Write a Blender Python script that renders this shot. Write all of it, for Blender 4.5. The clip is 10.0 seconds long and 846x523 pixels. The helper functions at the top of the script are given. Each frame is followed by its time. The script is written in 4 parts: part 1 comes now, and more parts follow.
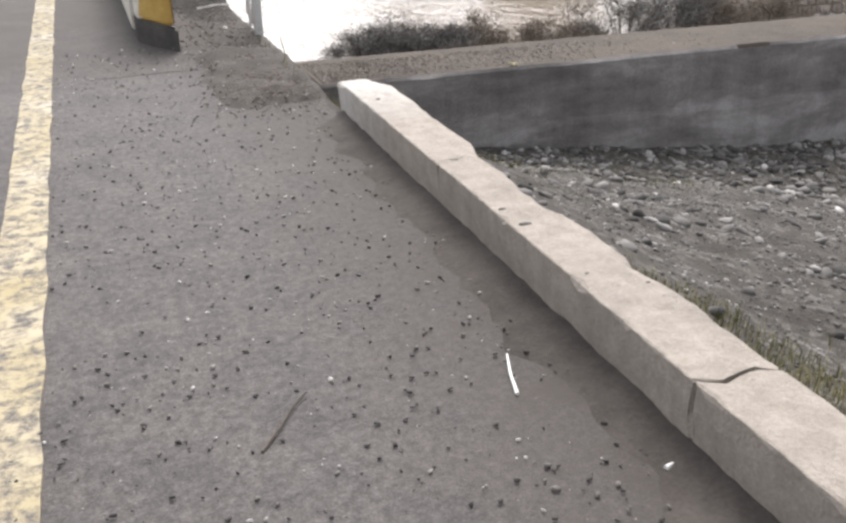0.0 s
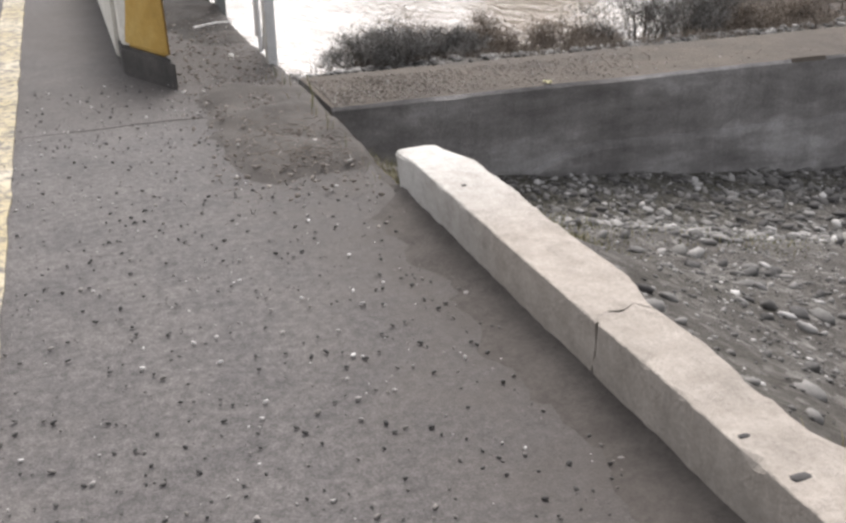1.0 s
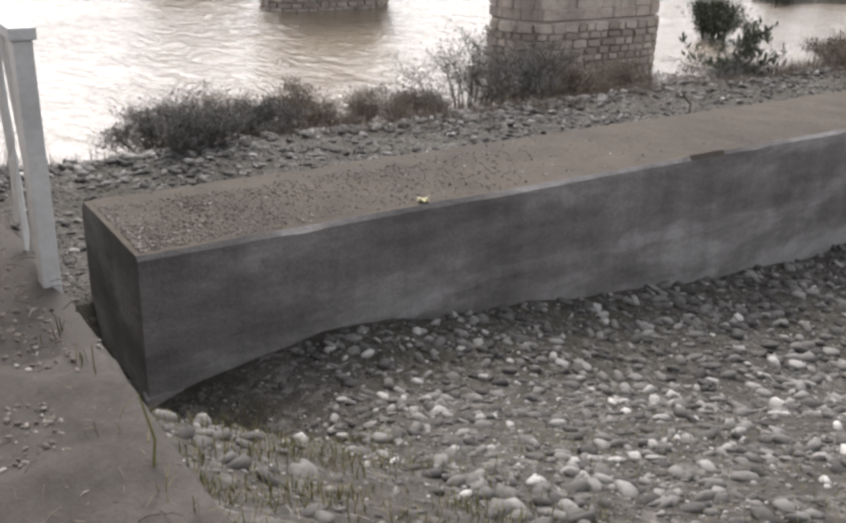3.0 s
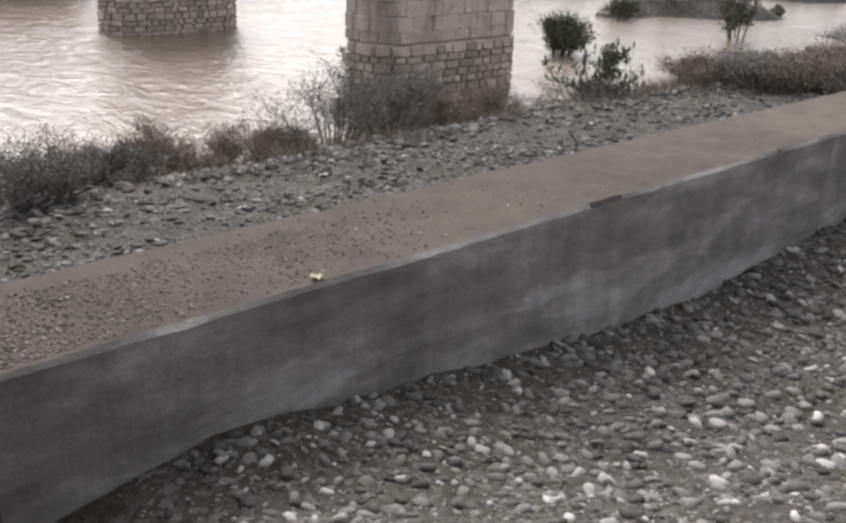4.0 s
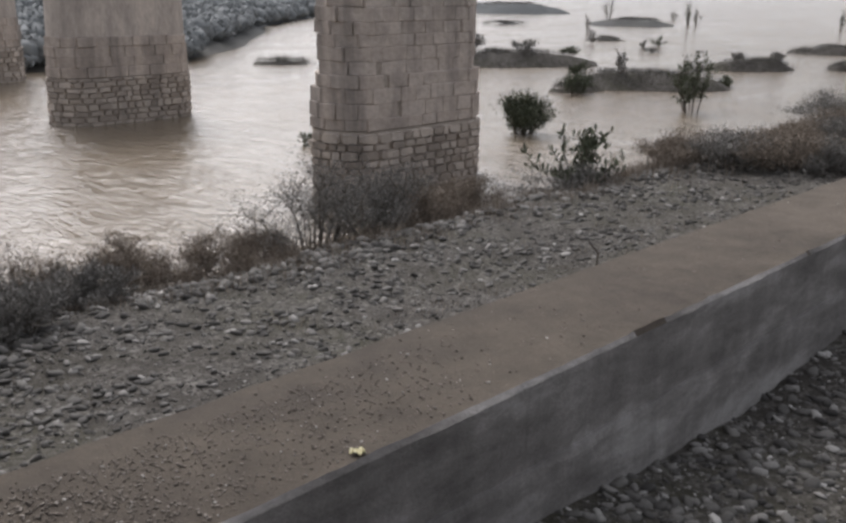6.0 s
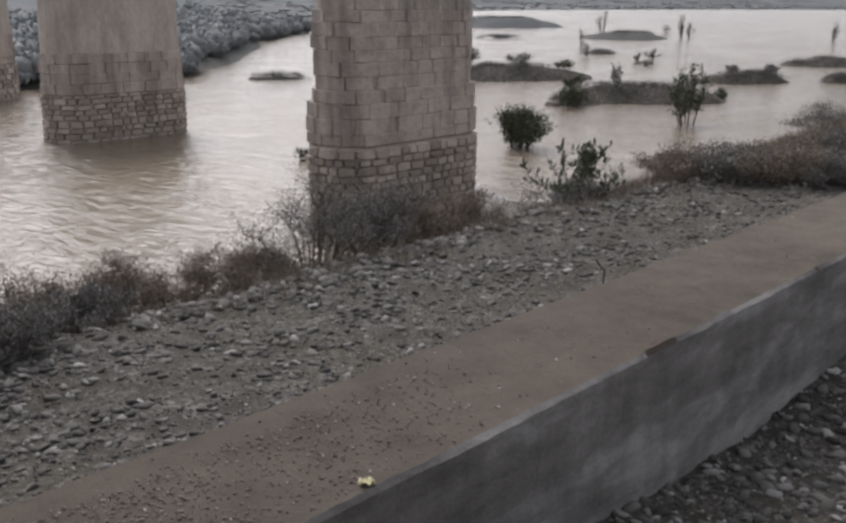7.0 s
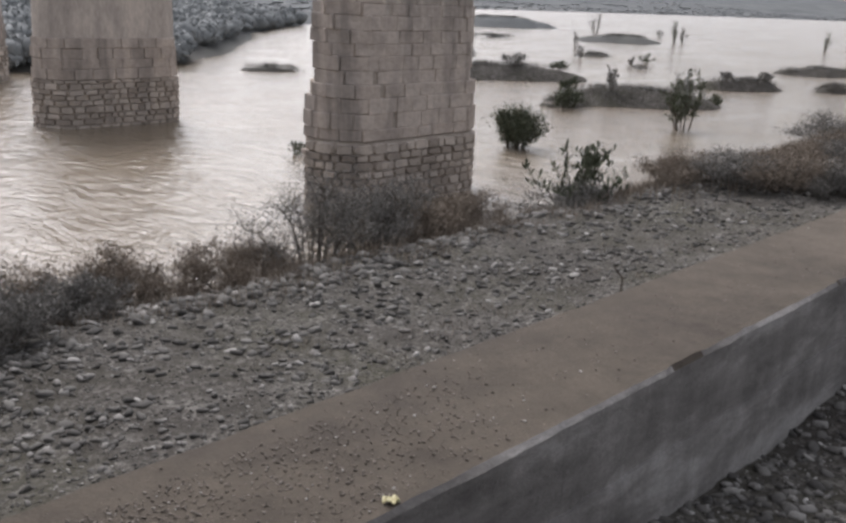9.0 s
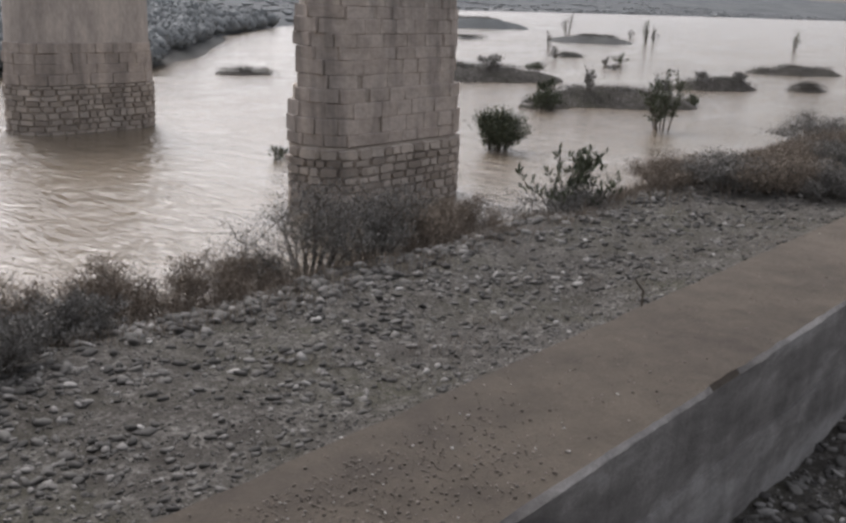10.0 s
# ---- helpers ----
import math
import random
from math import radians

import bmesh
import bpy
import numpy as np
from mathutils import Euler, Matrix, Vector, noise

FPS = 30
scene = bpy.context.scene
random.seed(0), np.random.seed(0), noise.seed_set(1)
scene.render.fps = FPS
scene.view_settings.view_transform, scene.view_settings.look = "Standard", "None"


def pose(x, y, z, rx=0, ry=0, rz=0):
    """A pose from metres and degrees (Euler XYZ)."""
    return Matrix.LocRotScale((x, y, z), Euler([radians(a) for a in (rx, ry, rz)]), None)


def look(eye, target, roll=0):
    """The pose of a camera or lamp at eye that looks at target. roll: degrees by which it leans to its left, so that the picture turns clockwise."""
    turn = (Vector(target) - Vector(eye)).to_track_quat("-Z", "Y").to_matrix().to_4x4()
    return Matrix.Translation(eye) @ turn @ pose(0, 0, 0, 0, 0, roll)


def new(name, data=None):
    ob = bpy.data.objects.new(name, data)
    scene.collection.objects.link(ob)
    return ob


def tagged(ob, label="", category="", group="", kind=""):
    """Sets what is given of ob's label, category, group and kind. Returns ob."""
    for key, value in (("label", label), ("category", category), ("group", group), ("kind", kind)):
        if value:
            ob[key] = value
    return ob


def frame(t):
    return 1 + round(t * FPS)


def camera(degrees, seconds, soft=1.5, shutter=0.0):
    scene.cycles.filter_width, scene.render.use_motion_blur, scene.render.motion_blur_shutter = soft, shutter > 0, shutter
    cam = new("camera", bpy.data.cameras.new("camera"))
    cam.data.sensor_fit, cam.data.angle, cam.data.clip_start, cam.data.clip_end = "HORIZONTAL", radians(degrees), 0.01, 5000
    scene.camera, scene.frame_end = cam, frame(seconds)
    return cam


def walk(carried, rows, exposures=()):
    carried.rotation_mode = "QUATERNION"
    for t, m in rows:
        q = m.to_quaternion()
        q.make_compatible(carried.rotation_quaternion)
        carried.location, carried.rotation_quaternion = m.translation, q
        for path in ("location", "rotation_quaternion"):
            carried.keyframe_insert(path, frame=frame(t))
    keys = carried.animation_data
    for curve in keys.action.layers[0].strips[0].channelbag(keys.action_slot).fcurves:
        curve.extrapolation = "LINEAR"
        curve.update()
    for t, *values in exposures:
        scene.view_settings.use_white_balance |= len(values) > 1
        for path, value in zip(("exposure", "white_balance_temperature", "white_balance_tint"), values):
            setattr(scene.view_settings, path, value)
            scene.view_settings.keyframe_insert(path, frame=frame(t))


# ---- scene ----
cam = camera(48.6, 10.0, soft=2.8)
PATH = [
    (0, (-0.071, -0.864, 1.609), (0.527, 0.858, 0.787), -0.9),
    (0.5, (-0.035, 0.063, 1.576), (0.576, 1.775, 0.742), -0.9),
    (1, (0.006, 0.868, 1.594), (0.636, 2.57, 0.754), -0.5),
    (1.5, (0.123, 1.646, 1.59), (0.786, 3.338, 0.753), -0.8),
    (2, (0.232, 2.446, 1.6), (1.015, 4.085, 0.762), 0.9),
    (2.5, (0.446, 3.235, 1.676), (1.316, 4.865, 0.911), -0.6),
    (2.9, (0.703, 3.951, 1.618), (1.68, 5.517, 0.848), 1.8),
    (3, (0.679, 4.11, 1.602), (1.723, 5.636, 0.839), 2.3),
    (3.2, (0.754, 4.378, 1.605), (1.856, 5.863, 0.844), 2.1),
    (4.3, (1.065, 5.476, 1.911), (2.4, 6.788, 1.206), 2.6),
    (4.5, (1.074, 5.645, 1.974), (2.422, 6.958, 1.295), 2.2),
    (5, (1.294, 6.155, 1.966), (2.655, 7.475, 1.328), 1.9),
    (5.5, (1.316, 6.472, 2.028), (2.693, 7.79, 1.423), 1.6),
    (7, (1.431, 6.91, 2.053), (2.834, 8.223, 1.499), 1.0),
    (7.5, (1.457, 6.931, 2.047), (2.859, 8.25, 1.507), 1.0),
    (8, (1.562, 7.073, 1.965), (2.958, 8.399, 1.422), 1.9),
    (8.5, (1.596, 7.226, 1.952), (2.988, 8.552, 1.401), 2.5),
    (9, (1.501, 7.443, 1.978), (2.925, 8.731, 1.419), 3.0),
    (9.5, (1.549, 7.782, 1.98), (2.994, 9.048, 1.422), 3.1),
    (10, (1.527, 8.125, 1.99), (2.99, 9.371, 1.436), 2.7),
]
EXPOSURES = [(0.0, 1.33, 6400, 13), (1.5, 1.25, 6400, 13), (2.5, 1.16, 6400, 13), (3.2, 1.18, 6400, 13), (4.5, 1.0, 6400, 13), (5.5, 0.7, 6350, 13), (7.0, 0.5, 6300, 14), (8.5, 0.66, 6300, 14), (9.5, 0.72, 6300, 14), (10.0, 0.55, 6300, 14)]
walk(cam, [(t, look(eye, target, roll)) for t, eye, target, roll in PATH], EXPOSURES)

# ---- world, sun ----
world = bpy.data.worlds.new("sky")
world.use_nodes = True
scene.world = world
wn, wl = world.node_tree.nodes, world.node_tree.links
SUN_EL, SUN_AZ = radians(46), radians(20)
sky = wn.new("ShaderNodeTexSky")
sky.sky_type = "NISHITA"
sky.sun_disc = False
sky.sun_elevation = SUN_EL
sky.sun_rotation = SUN_AZ
sky.air_density, sky.dust_density, sky.ozone_density = 1.0, 4.0, 0.6
soft_sky = wn.new("ShaderNodeHueSaturation")
soft_sky.inputs["Saturation"].default_value = 0.2
wl.new(sky.outputs[0], soft_sky.inputs["Color"])
bg = wn["Background"]
bg.inputs[1].default_value = 0.15
wl.new(soft_sky.outputs[0], bg.inputs[0])

sun = new("sun", bpy.data.lights.new("sun", "SUN"))
sun.data.energy, sun.data.angle, sun.data.color = 0.8, radians(20), (1.0, 0.95, 0.88)
sun.matrix_world = look((0, 0, 60), (-60 * math.sin(SUN_AZ), -60 * math.cos(SUN_AZ), 60 - 60 * math.tan(SUN_EL)))


# ---- materials ----
def material(name, rough=0.9, metal=0.0, spec=0.3):
    m = bpy.data.materials.new(name)
    m.use_nodes = True
    b = m.node_tree.nodes["Principled BSDF"]
    b.inputs["Roughness"].default_value = rough
    b.inputs["Metallic"].default_value = metal
    b.inputs["Specular IOR Level"].default_value = spec
    return m, m.node_tree.nodes, m.node_tree.links, b


def mapped(n, l, scale=(1, 1, 1)):
    c, mp = n.new("ShaderNodeTexCoord"), n.new("ShaderNodeMapping")
    l.new(c.outputs["Object"], mp.inputs[0])
    mp.inputs["Scale"].default_value = scale
    return mp.outputs[0]


def noise_node(n, l, vec, scale, detail=4.0, rough=0.6, distortion=0.0):
    t = n.new("ShaderNodeTexNoise")
    t.inputs["Scale"].default_value = scale
    t.inputs["Detail"].default_value = detail
    t.inputs["Roughness"].default_value = rough
    t.inputs["Distortion"].default_value = distortion
    if vec:
        l.new(vec, t.inputs["Vector"])
    return t.outputs["Fac"]


def ramp(n, l, fac, *stops):
    r = n.new("ShaderNodeValToRGB")
    while len(r.color_ramp.elements) < len(stops):
        r.color_ramp.elements.new(0.5)
    for e, (p, c) in zip(r.color_ramp.elements, stops):
        e.position, e.color = p, (*c, 1)
    l.new(fac, r.inputs[0])
    return r.outputs[0]


def mix(n, l, a, b, fac, mode="MIX"):
    m = n.new("ShaderNodeMix")
    m.data_type, m.blend_type = "RGBA", mode
    for sock, v in ((m.inputs[0], fac), (m.inputs[6], a), (m.inputs[7], b)):
        if isinstance(v, (int, float)):
            sock.default_value = v
        elif isinstance(v, tuple):
            sock.default_value = (*v, 1)
        else:
            l.new(v, sock)
    return m.outputs[2]


def bump(n, l, b, height, strength, distance):
    u = n.new("ShaderNodeBump")
    u.inputs["Strength"].default_value = strength
    u.inputs["Distance"].default_value = distance
    l.new(height, u.inputs["Height"])
    l.new(u.outputs[0], b.inputs["Normal"])


def worn(name, dark, mid, light, big=1.2, fine=40.0, rough=0.9, depth=0.01, spec=0.25, stretch=(1, 1, 1), speck=0.35):
    """A weathered mineral surface: broad stains, middling blotches and fine grain."""
    m, n, l, b = material(name, rough, 0, spec)
    v = mapped(n, l, stretch)
    broad = noise_node(n, l, v, big, 5, 0.6, 0.4)
    blotch = noise_node(n, l, v, big * 6, 6, 0.7)
    grain = noise_node(n, l, v, fine, 5, 0.75)
    base = ramp(n, l, broad, (0.3, dark), (0.5, mid), (0.7, light))
    c = mix(n, l, base, ramp(n, l, blotch, (0.35, dark), (0.65, light)), 0.35)
    c = mix(n, l, c, ramp(n, l, grain, (0.3, (0.35,) * 3), (0.7, (0.95,) * 3)), speck, "OVERLAY")
    l.new(c, b.inputs["Base Color"])
    both = n.new("ShaderNodeMath")
    both.operation = "ADD"
    l.new(blotch, both.inputs[0])
    l.new(grain, both.inputs[1])
    bump(n, l, b, both.outputs[0], 0.6, depth)
    return m


def asphalt_material():
    m, n, l, b = material("asphalt", 0.88, 0, 0.3)
    v = mapped(n, l)
    broad = noise_node(n, l, v, 0.7, 4, 0.6, 0.6)
    patch = noise_node(n, l, v, 4.0, 5, 0.65)
    grain = noise_node(n, l, v, 90.0, 4, 0.8)
    vor = n.new("ShaderNodeTexVoronoi")
    vor.inputs["Scale"].default_value = 120
    l.new(v, vor.inputs["Vector"])
    c = ramp(n, l, broad, (0.3, (0.072, 0.066, 0.063)), (0.55, (0.095, 0.087, 0.083)), (0.75, (0.121, 0.109, 0.101)))
    c = mix(n, l, c, ramp(n, l, patch, (0.35, (0.064, 0.059, 0.056)), (0.7, (0.152, 0.137, 0.124))), 0.35)
    c = mix(n, l, c, ramp(n, l, vor.outputs["Distance"], (0.0, (0.8, 0.79, 0.77)), (0.28, (0.5,) * 3), (0.7, (0.28,) * 3)), 0.5, "OVERLAY")
    mottle = noise_node(n, l, v, 26, 4, 0.7)
    c = mix(n, l, c, ramp(n, l, mottle, (0.36, (0.27,) * 3), (0.5, (0.5,) * 3), (0.66, (0.78,) * 3)), 0.55, "OVERLAY")
    c = mix(n, l, c, ramp(n, l, grain, (0.3, (0.25,) * 3), (0.7, (0.8,) * 3)), 0.5, "OVERLAY")
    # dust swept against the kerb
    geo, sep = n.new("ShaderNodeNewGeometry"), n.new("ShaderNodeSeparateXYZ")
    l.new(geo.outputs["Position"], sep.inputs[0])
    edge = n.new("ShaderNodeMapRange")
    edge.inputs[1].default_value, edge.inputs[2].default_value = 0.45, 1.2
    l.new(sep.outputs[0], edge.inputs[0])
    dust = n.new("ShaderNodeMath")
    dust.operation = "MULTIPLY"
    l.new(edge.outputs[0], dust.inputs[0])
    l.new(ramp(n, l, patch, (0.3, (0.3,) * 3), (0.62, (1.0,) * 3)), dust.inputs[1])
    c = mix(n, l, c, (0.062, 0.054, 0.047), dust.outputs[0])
    # dirt trodden over the bridge end
    onto = n.new("ShaderNodeMapRange")
    onto.inputs[1].default_value, onto.inputs[2].default_value = 6.2, 7.4
    l.new(sep.outputs[1], onto.inputs[0])
    trodden = n.new("ShaderNodeMath")
    trodden.operation = "MULTIPLY"
    l.new(onto.outputs[0], trodden.inputs[0])
    l.new(ramp(n, l, broad, (0.35, (0.35,) * 3), (0.6, (0.85,) * 3)), trodden.inputs[1])
    c = mix(n, l, c, (0.056, 0.048, 0.041), trodden.outputs[0])
    l.new(c, b.inputs["Base Color"])
    bump(n, l, b, grain, 0.7, 0.006)
    return m


def line_material():
    m, n, l, b = material("road_paint", 0.8, 0, 0.3)
    v = mapped(n, l)
    wear = noise_node(n, l, v, 14.0, 7, 0.75, 0.3)
    broad = noise_node(n, l, v, 1.6, 4, 0.6)
    paint = ramp(n, l, broad, (0.35, (0.32, 0.265, 0.145)), (0.6, (0.39, 0.34, 0.235)), (0.75, (0.4, 0.365, 0.295)))
    c = mix(n, l, (0.1, 0.09, 0.08), paint, ramp(n, l, wear, (0.39, (0.0,) * 3), (0.56, (1.0,) * 3)))
    l.new(c, b.inputs["Base Color"])
    bump(n, l, b, wear, 0.5, 0.004)
    return m


def per_island(name, *stops, rough=0.85, fine=30.0, spec=0.3, objects=False):
    """One tint for each stone or leaf out of a range."""
    m, n, l, b = material(name, rough, 0, spec)
    src = n.new("ShaderNodeObjectInfo" if objects else "ShaderNodeNewGeometry")
    c = ramp(n, l, src.outputs["Random" if objects else "Random Per Island"], *stops)
    g = noise_node(n, l, mapped(n, l), fine, 4, 0.7)
    c = mix(n, l, c, ramp(n, l, g, (0.3, (0.3,) * 3), (0.7, (0.72,) * 3)), 0.5, "OVERLAY")
    l.new(c, b.inputs["Base Color"])
    return m


def ground_material():
    m, n, l, b = material("earth", 0.95, 0, 0.2)
    v = mapped(n, l)
    geo, sep = n.new("ShaderNodeNewGeometry"), n.new("ShaderNodeSeparateXYZ")
    l.new(geo.outputs["Position"], sep.inputs[0])
    broad = noise_node(n, l, v, 0.25, 5, 0.6, 0.5)
    mid = noise_node(n, l, v, 2.2, 6, 0.7)
    fine = noise_node(n, l, v, 22.0, 5, 0.75)
    c = ramp(n, l, mid, (0.32, (0.034, 0.03, 0.025)), (0.5, (0.058, 0.051, 0.043)), (0.7, (0.095, 0.084, 0.07)))
    green = ramp(n, l, broad, (0.45, (0.0,) * 3), (0.65, (0.55,) * 3))
    c = mix(n, l, c, (0.05, 0.049, 0.024), green)
    cell = n.new("ShaderNodeTexVoronoi")
    cell.inputs["Scale"].default_value = 16
    l.new(v, cell.inputs["Vector"])
    grit = n.new("ShaderNodeSeparateColor")
    l.new(cell.outputs["Color"], grit.inputs[0])
    gravel = ramp(n, l, grit.outputs[0], (0.0, (0.035, 0.032, 0.029)), (0.6, (0.085, 0.079, 0.071)), (1.0, (0.19, 0.18, 0.165)))
    c = mix(n, l, c, gravel, ramp(n, l, mid, (0.4, (0.15,) * 3), (0.62, (0.8,) * 3)))
    c = mix(n, l, c, ramp(n, l, fine, (0.3, (0.25,) * 3), (0.7, (0.75,) * 3)), 0.6, "OVERLAY")
    # distant country: dry scrub hills, their blue-grey aerial haze mixed into the colour
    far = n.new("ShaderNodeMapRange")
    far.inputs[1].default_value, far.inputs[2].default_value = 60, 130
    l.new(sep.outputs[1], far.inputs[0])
    hazed_hills = ramp(n, l, noise_node(n, l, v, 0.03, 8, 0.7), (0.35, (0.06, 0.066, 0.07)), (0.65, (0.13, 0.135, 0.135)))
    c = mix(n, l, c, hazed_hills, far.outputs[0])
    l.new(c, b.inputs["Base Color"])
    bump(n, l, b, fine, 0.8, 0.03)
    return m


def water_material():
    m, n, l, b = material("muddy_water", 0.13, 0, 0.5)
    b.inputs["IOR"].default_value = 1.33
    v = mapped(n, l, (1.0, 0.45, 1.0))
    swirl = noise_node(n, l, mapped(n, l, (0.5, 1, 1)), 0.08, 4, 0.6, 1.0)
    c = ramp(n, l, swirl, (0.3, (0.145, 0.115, 0.082)), (0.7, (0.2, 0.165, 0.125)))
    l.new(c, b.inputs["Base Color"])
    a = noise_node(n, l, v, 0.8, 4, 0.6, 1.2)
    s = noise_node(n, l, v, 2.6, 4, 0.65, 0.8)
    both = n.new("ShaderNodeMath")
    both.operation = "MULTIPLY_ADD"
    both.inputs[1].default_value = 0.6
    l.new(s, both.inputs[0])
    l.new(a, both.inputs[2])
    # calm and broken reaches of the current
    reach = noise_node(n, l, mapped(n, l, (0.6, 1.2, 1)), 0.11, 3, 0.6, 1.0)
    power = n.new("ShaderNodeMapRange")
    power.inputs[1].default_value, power.inputs[2].default_value = 0.35, 0.62
    power.inputs[3].default_value, power.inputs[4].default_value = 0.35, 1.0
    l.new(reach, power.inputs[0])
    u = n.new("ShaderNodeBump")
    u.inputs["Distance"].default_value = 0.24
    l.new(power.outputs[0], u.inputs["Strength"])
    l.new(both.outputs[0], u.inputs["Height"])
    l.new(u.outputs[0], b.inputs["Normal"])
    return m


def kerb_material():
    """Cream concrete with grey dirt and remains of whitewash towards its broken end."""
    m, n, l, b = material("kerb_concrete", 0.92, 0, 0.2)
    v = mapped(n, l)
    broad, blotch, grain = noise_node(n, l, v, 1.5, 5, 0.6, 0.4), noise_node(n, l, v, 9, 6, 0.7), noise_node(n, l, v, 70, 5, 0.75)
    c = ramp(n, l, broad, (0.3, (0.225, 0.2, 0.17)), (0.5, (0.295, 0.26, 0.22)), (0.7, (0.345, 0.302, 0.255)))
    c = mix(n, l, c, ramp(n, l, blotch, (0.35, (0.185, 0.165, 0.145)), (0.65, (0.385, 0.345, 0.305))), 0.4)
    geo, sep = n.new("ShaderNodeNewGeometry"), n.new("ShaderNodeSeparateXYZ")
    l.new(geo.outputs["Position"], sep.inputs[0])
    end = n.new("ShaderNodeMapRange")
    end.inputs[1].default_value, end.inputs[2].default_value = 3.7, 4.7
    l.new(sep.outputs[1], end.inputs[0])
    wash = n.new("ShaderNodeMath")
    wash.operation = "MULTIPLY"
    l.new(end.outputs[0], wash.inputs[0])
    l.new(ramp(n, l, blotch, (0.3, (0.45,) * 3), (0.55, (1.0,) * 3)), wash.inputs[1])
    c = mix(n, l, c, (0.45, 0.432, 0.4), wash.outputs[0])
    c = mix(n, l, c, ramp(n, l, grain, (0.3, (0.35,) * 3), (0.7, (0.7,) * 3)), 0.45, "OVERLAY")
    l.new(c, b.inputs["Base Color"])
    both = n.new("ShaderNodeMath")
    both.operation = "ADD"
    l.new(blotch, both.inputs[0])
    l.new(grain, both.inputs[1])
    bump(n, l, b, both.outputs[0], 0.7, 0.012)
    return m


def wall_material(name, lift):
    """Board-marked concrete with damp stains, run-off streaks and pale scoured patches."""
    m, n, l, b = material(name, 0.93, 0, 0.2)
    v = mapped(n, l)
    broad = noise_node(n, l, mapped(n, l, (0.8, 1, 2.2)), 0.7, 7, 0.68, 0.2)
    streak = noise_node(n, l, mapped(n, l, (1, 1, 0.12)), 2.2, 5, 0.65, 0.3)
    grain = noise_node(n, l, v, 26, 6, 0.75)
    k = lift
    c = ramp(n, l, broad, (0.32, (0.075 * k, 0.07 * k, 0.066 * k)), (0.5, (0.13 * k, 0.122 * k, 0.115 * k)), (0.66, (0.22 * k, 0.21 * k, 0.2 * k)))
    c = mix(n, l, c, ramp(n, l, streak, (0.4, (0.35,) * 3), (0.62, (0.64,) * 3)), 0.35, "OVERLAY")
    c = mix(n, l, c, ramp(n, l, grain, (0.3, (0.32,) * 3), (0.7, (0.7,) * 3)), 0.5, "OVERLAY")
    l.new(c, b.inputs["Base Color"])
    bump(n, l, b, grain, 0.7, 0.03)
    return m


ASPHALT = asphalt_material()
ROAD_PAINT = line_material()
KERB = kerb_material()
WALL = wall_material("wall_concrete", 1.5)
FOOTING = wall_material("footing_concrete", 1.45)
SLAB_TOP = worn("slab_top", (0.038, 0.031, 0.026), (0.063, 0.052, 0.040), (0.097, 0.080, 0.063), 0.45, 30, 0.95, 0.015)
DIRT = worn("deck_dirt", (0.022, 0.020, 0.017), (0.039, 0.034, 0.030), (0.066, 0.057, 0.049), 1.6, 45, 0.95, 0.015)
DECK = worn("deck_concrete", (0.12, 0.11, 0.1), (0.18, 0.165, 0.15), (0.24, 0.22, 0.2), 1.0, 40)
YELLOW = worn("yellow_paint", (0.28, 0.165, 0.035), (0.39, 0.235, 0.05), (0.46, 0.31, 0.09), 2.5, 50, 0.7, 0.004, speck=0.2)
WHITEWASH = worn("whitewash", (0.4, 0.37, 0.32), (0.56, 0.53, 0.46), (0.68, 0.64, 0.56), 2.0, 40, 0.85, 0.004, speck=0.2)
TAR = worn("black_base", (0.035, 0.033, 0.031), (0.06, 0.055, 0.05), (0.1, 0.09, 0.08), 3, 60)
RAIL_WHITE = worn("rail_paint", (0.34, 0.335, 0.325), (0.45, 0.445, 0.43), (0.52, 0.512, 0.5), 2, 40, 0.5, 0.002, speck=0.15)
RAIL_GREY = worn("dark_rail_paint", (0.1, 0.105, 0.1), (0.16, 0.165, 0.155), (0.25, 0.25, 0.24), 3, 40, 0.6, 0.002)
EARTH = ground_material()
WATER = water_material()
PEBBLE = per_island("pebble", (0.0, (0.036, 0.034, 0.031)), (0.45, (0.072, 0.068, 0.062)), (0.8, (0.118, 0.112, 0.103)), (0.95, (0.19, 0.181, 0.168)), (1.0, (0.33, 0.32, 0.3)))
BED_PEBBLE = per_island("bed_pebble", (0.0, (0.046, 0.043, 0.04)), (0.4, (0.092, 0.087, 0.08)), (0.75, (0.155, 0.147, 0.136)), (0.93, (0.25, 0.24, 0.223)), (1.0, (0.42, 0.405, 0.38)))
STONE = per_island("stone", (0.0, (0.05, 0.047, 0.043)), (0.4, (0.1, 0.095, 0.086)), (0.75, (0.165, 0.157, 0.143)), (1.0, (0.3, 0.288, 0.268)), objects=True)


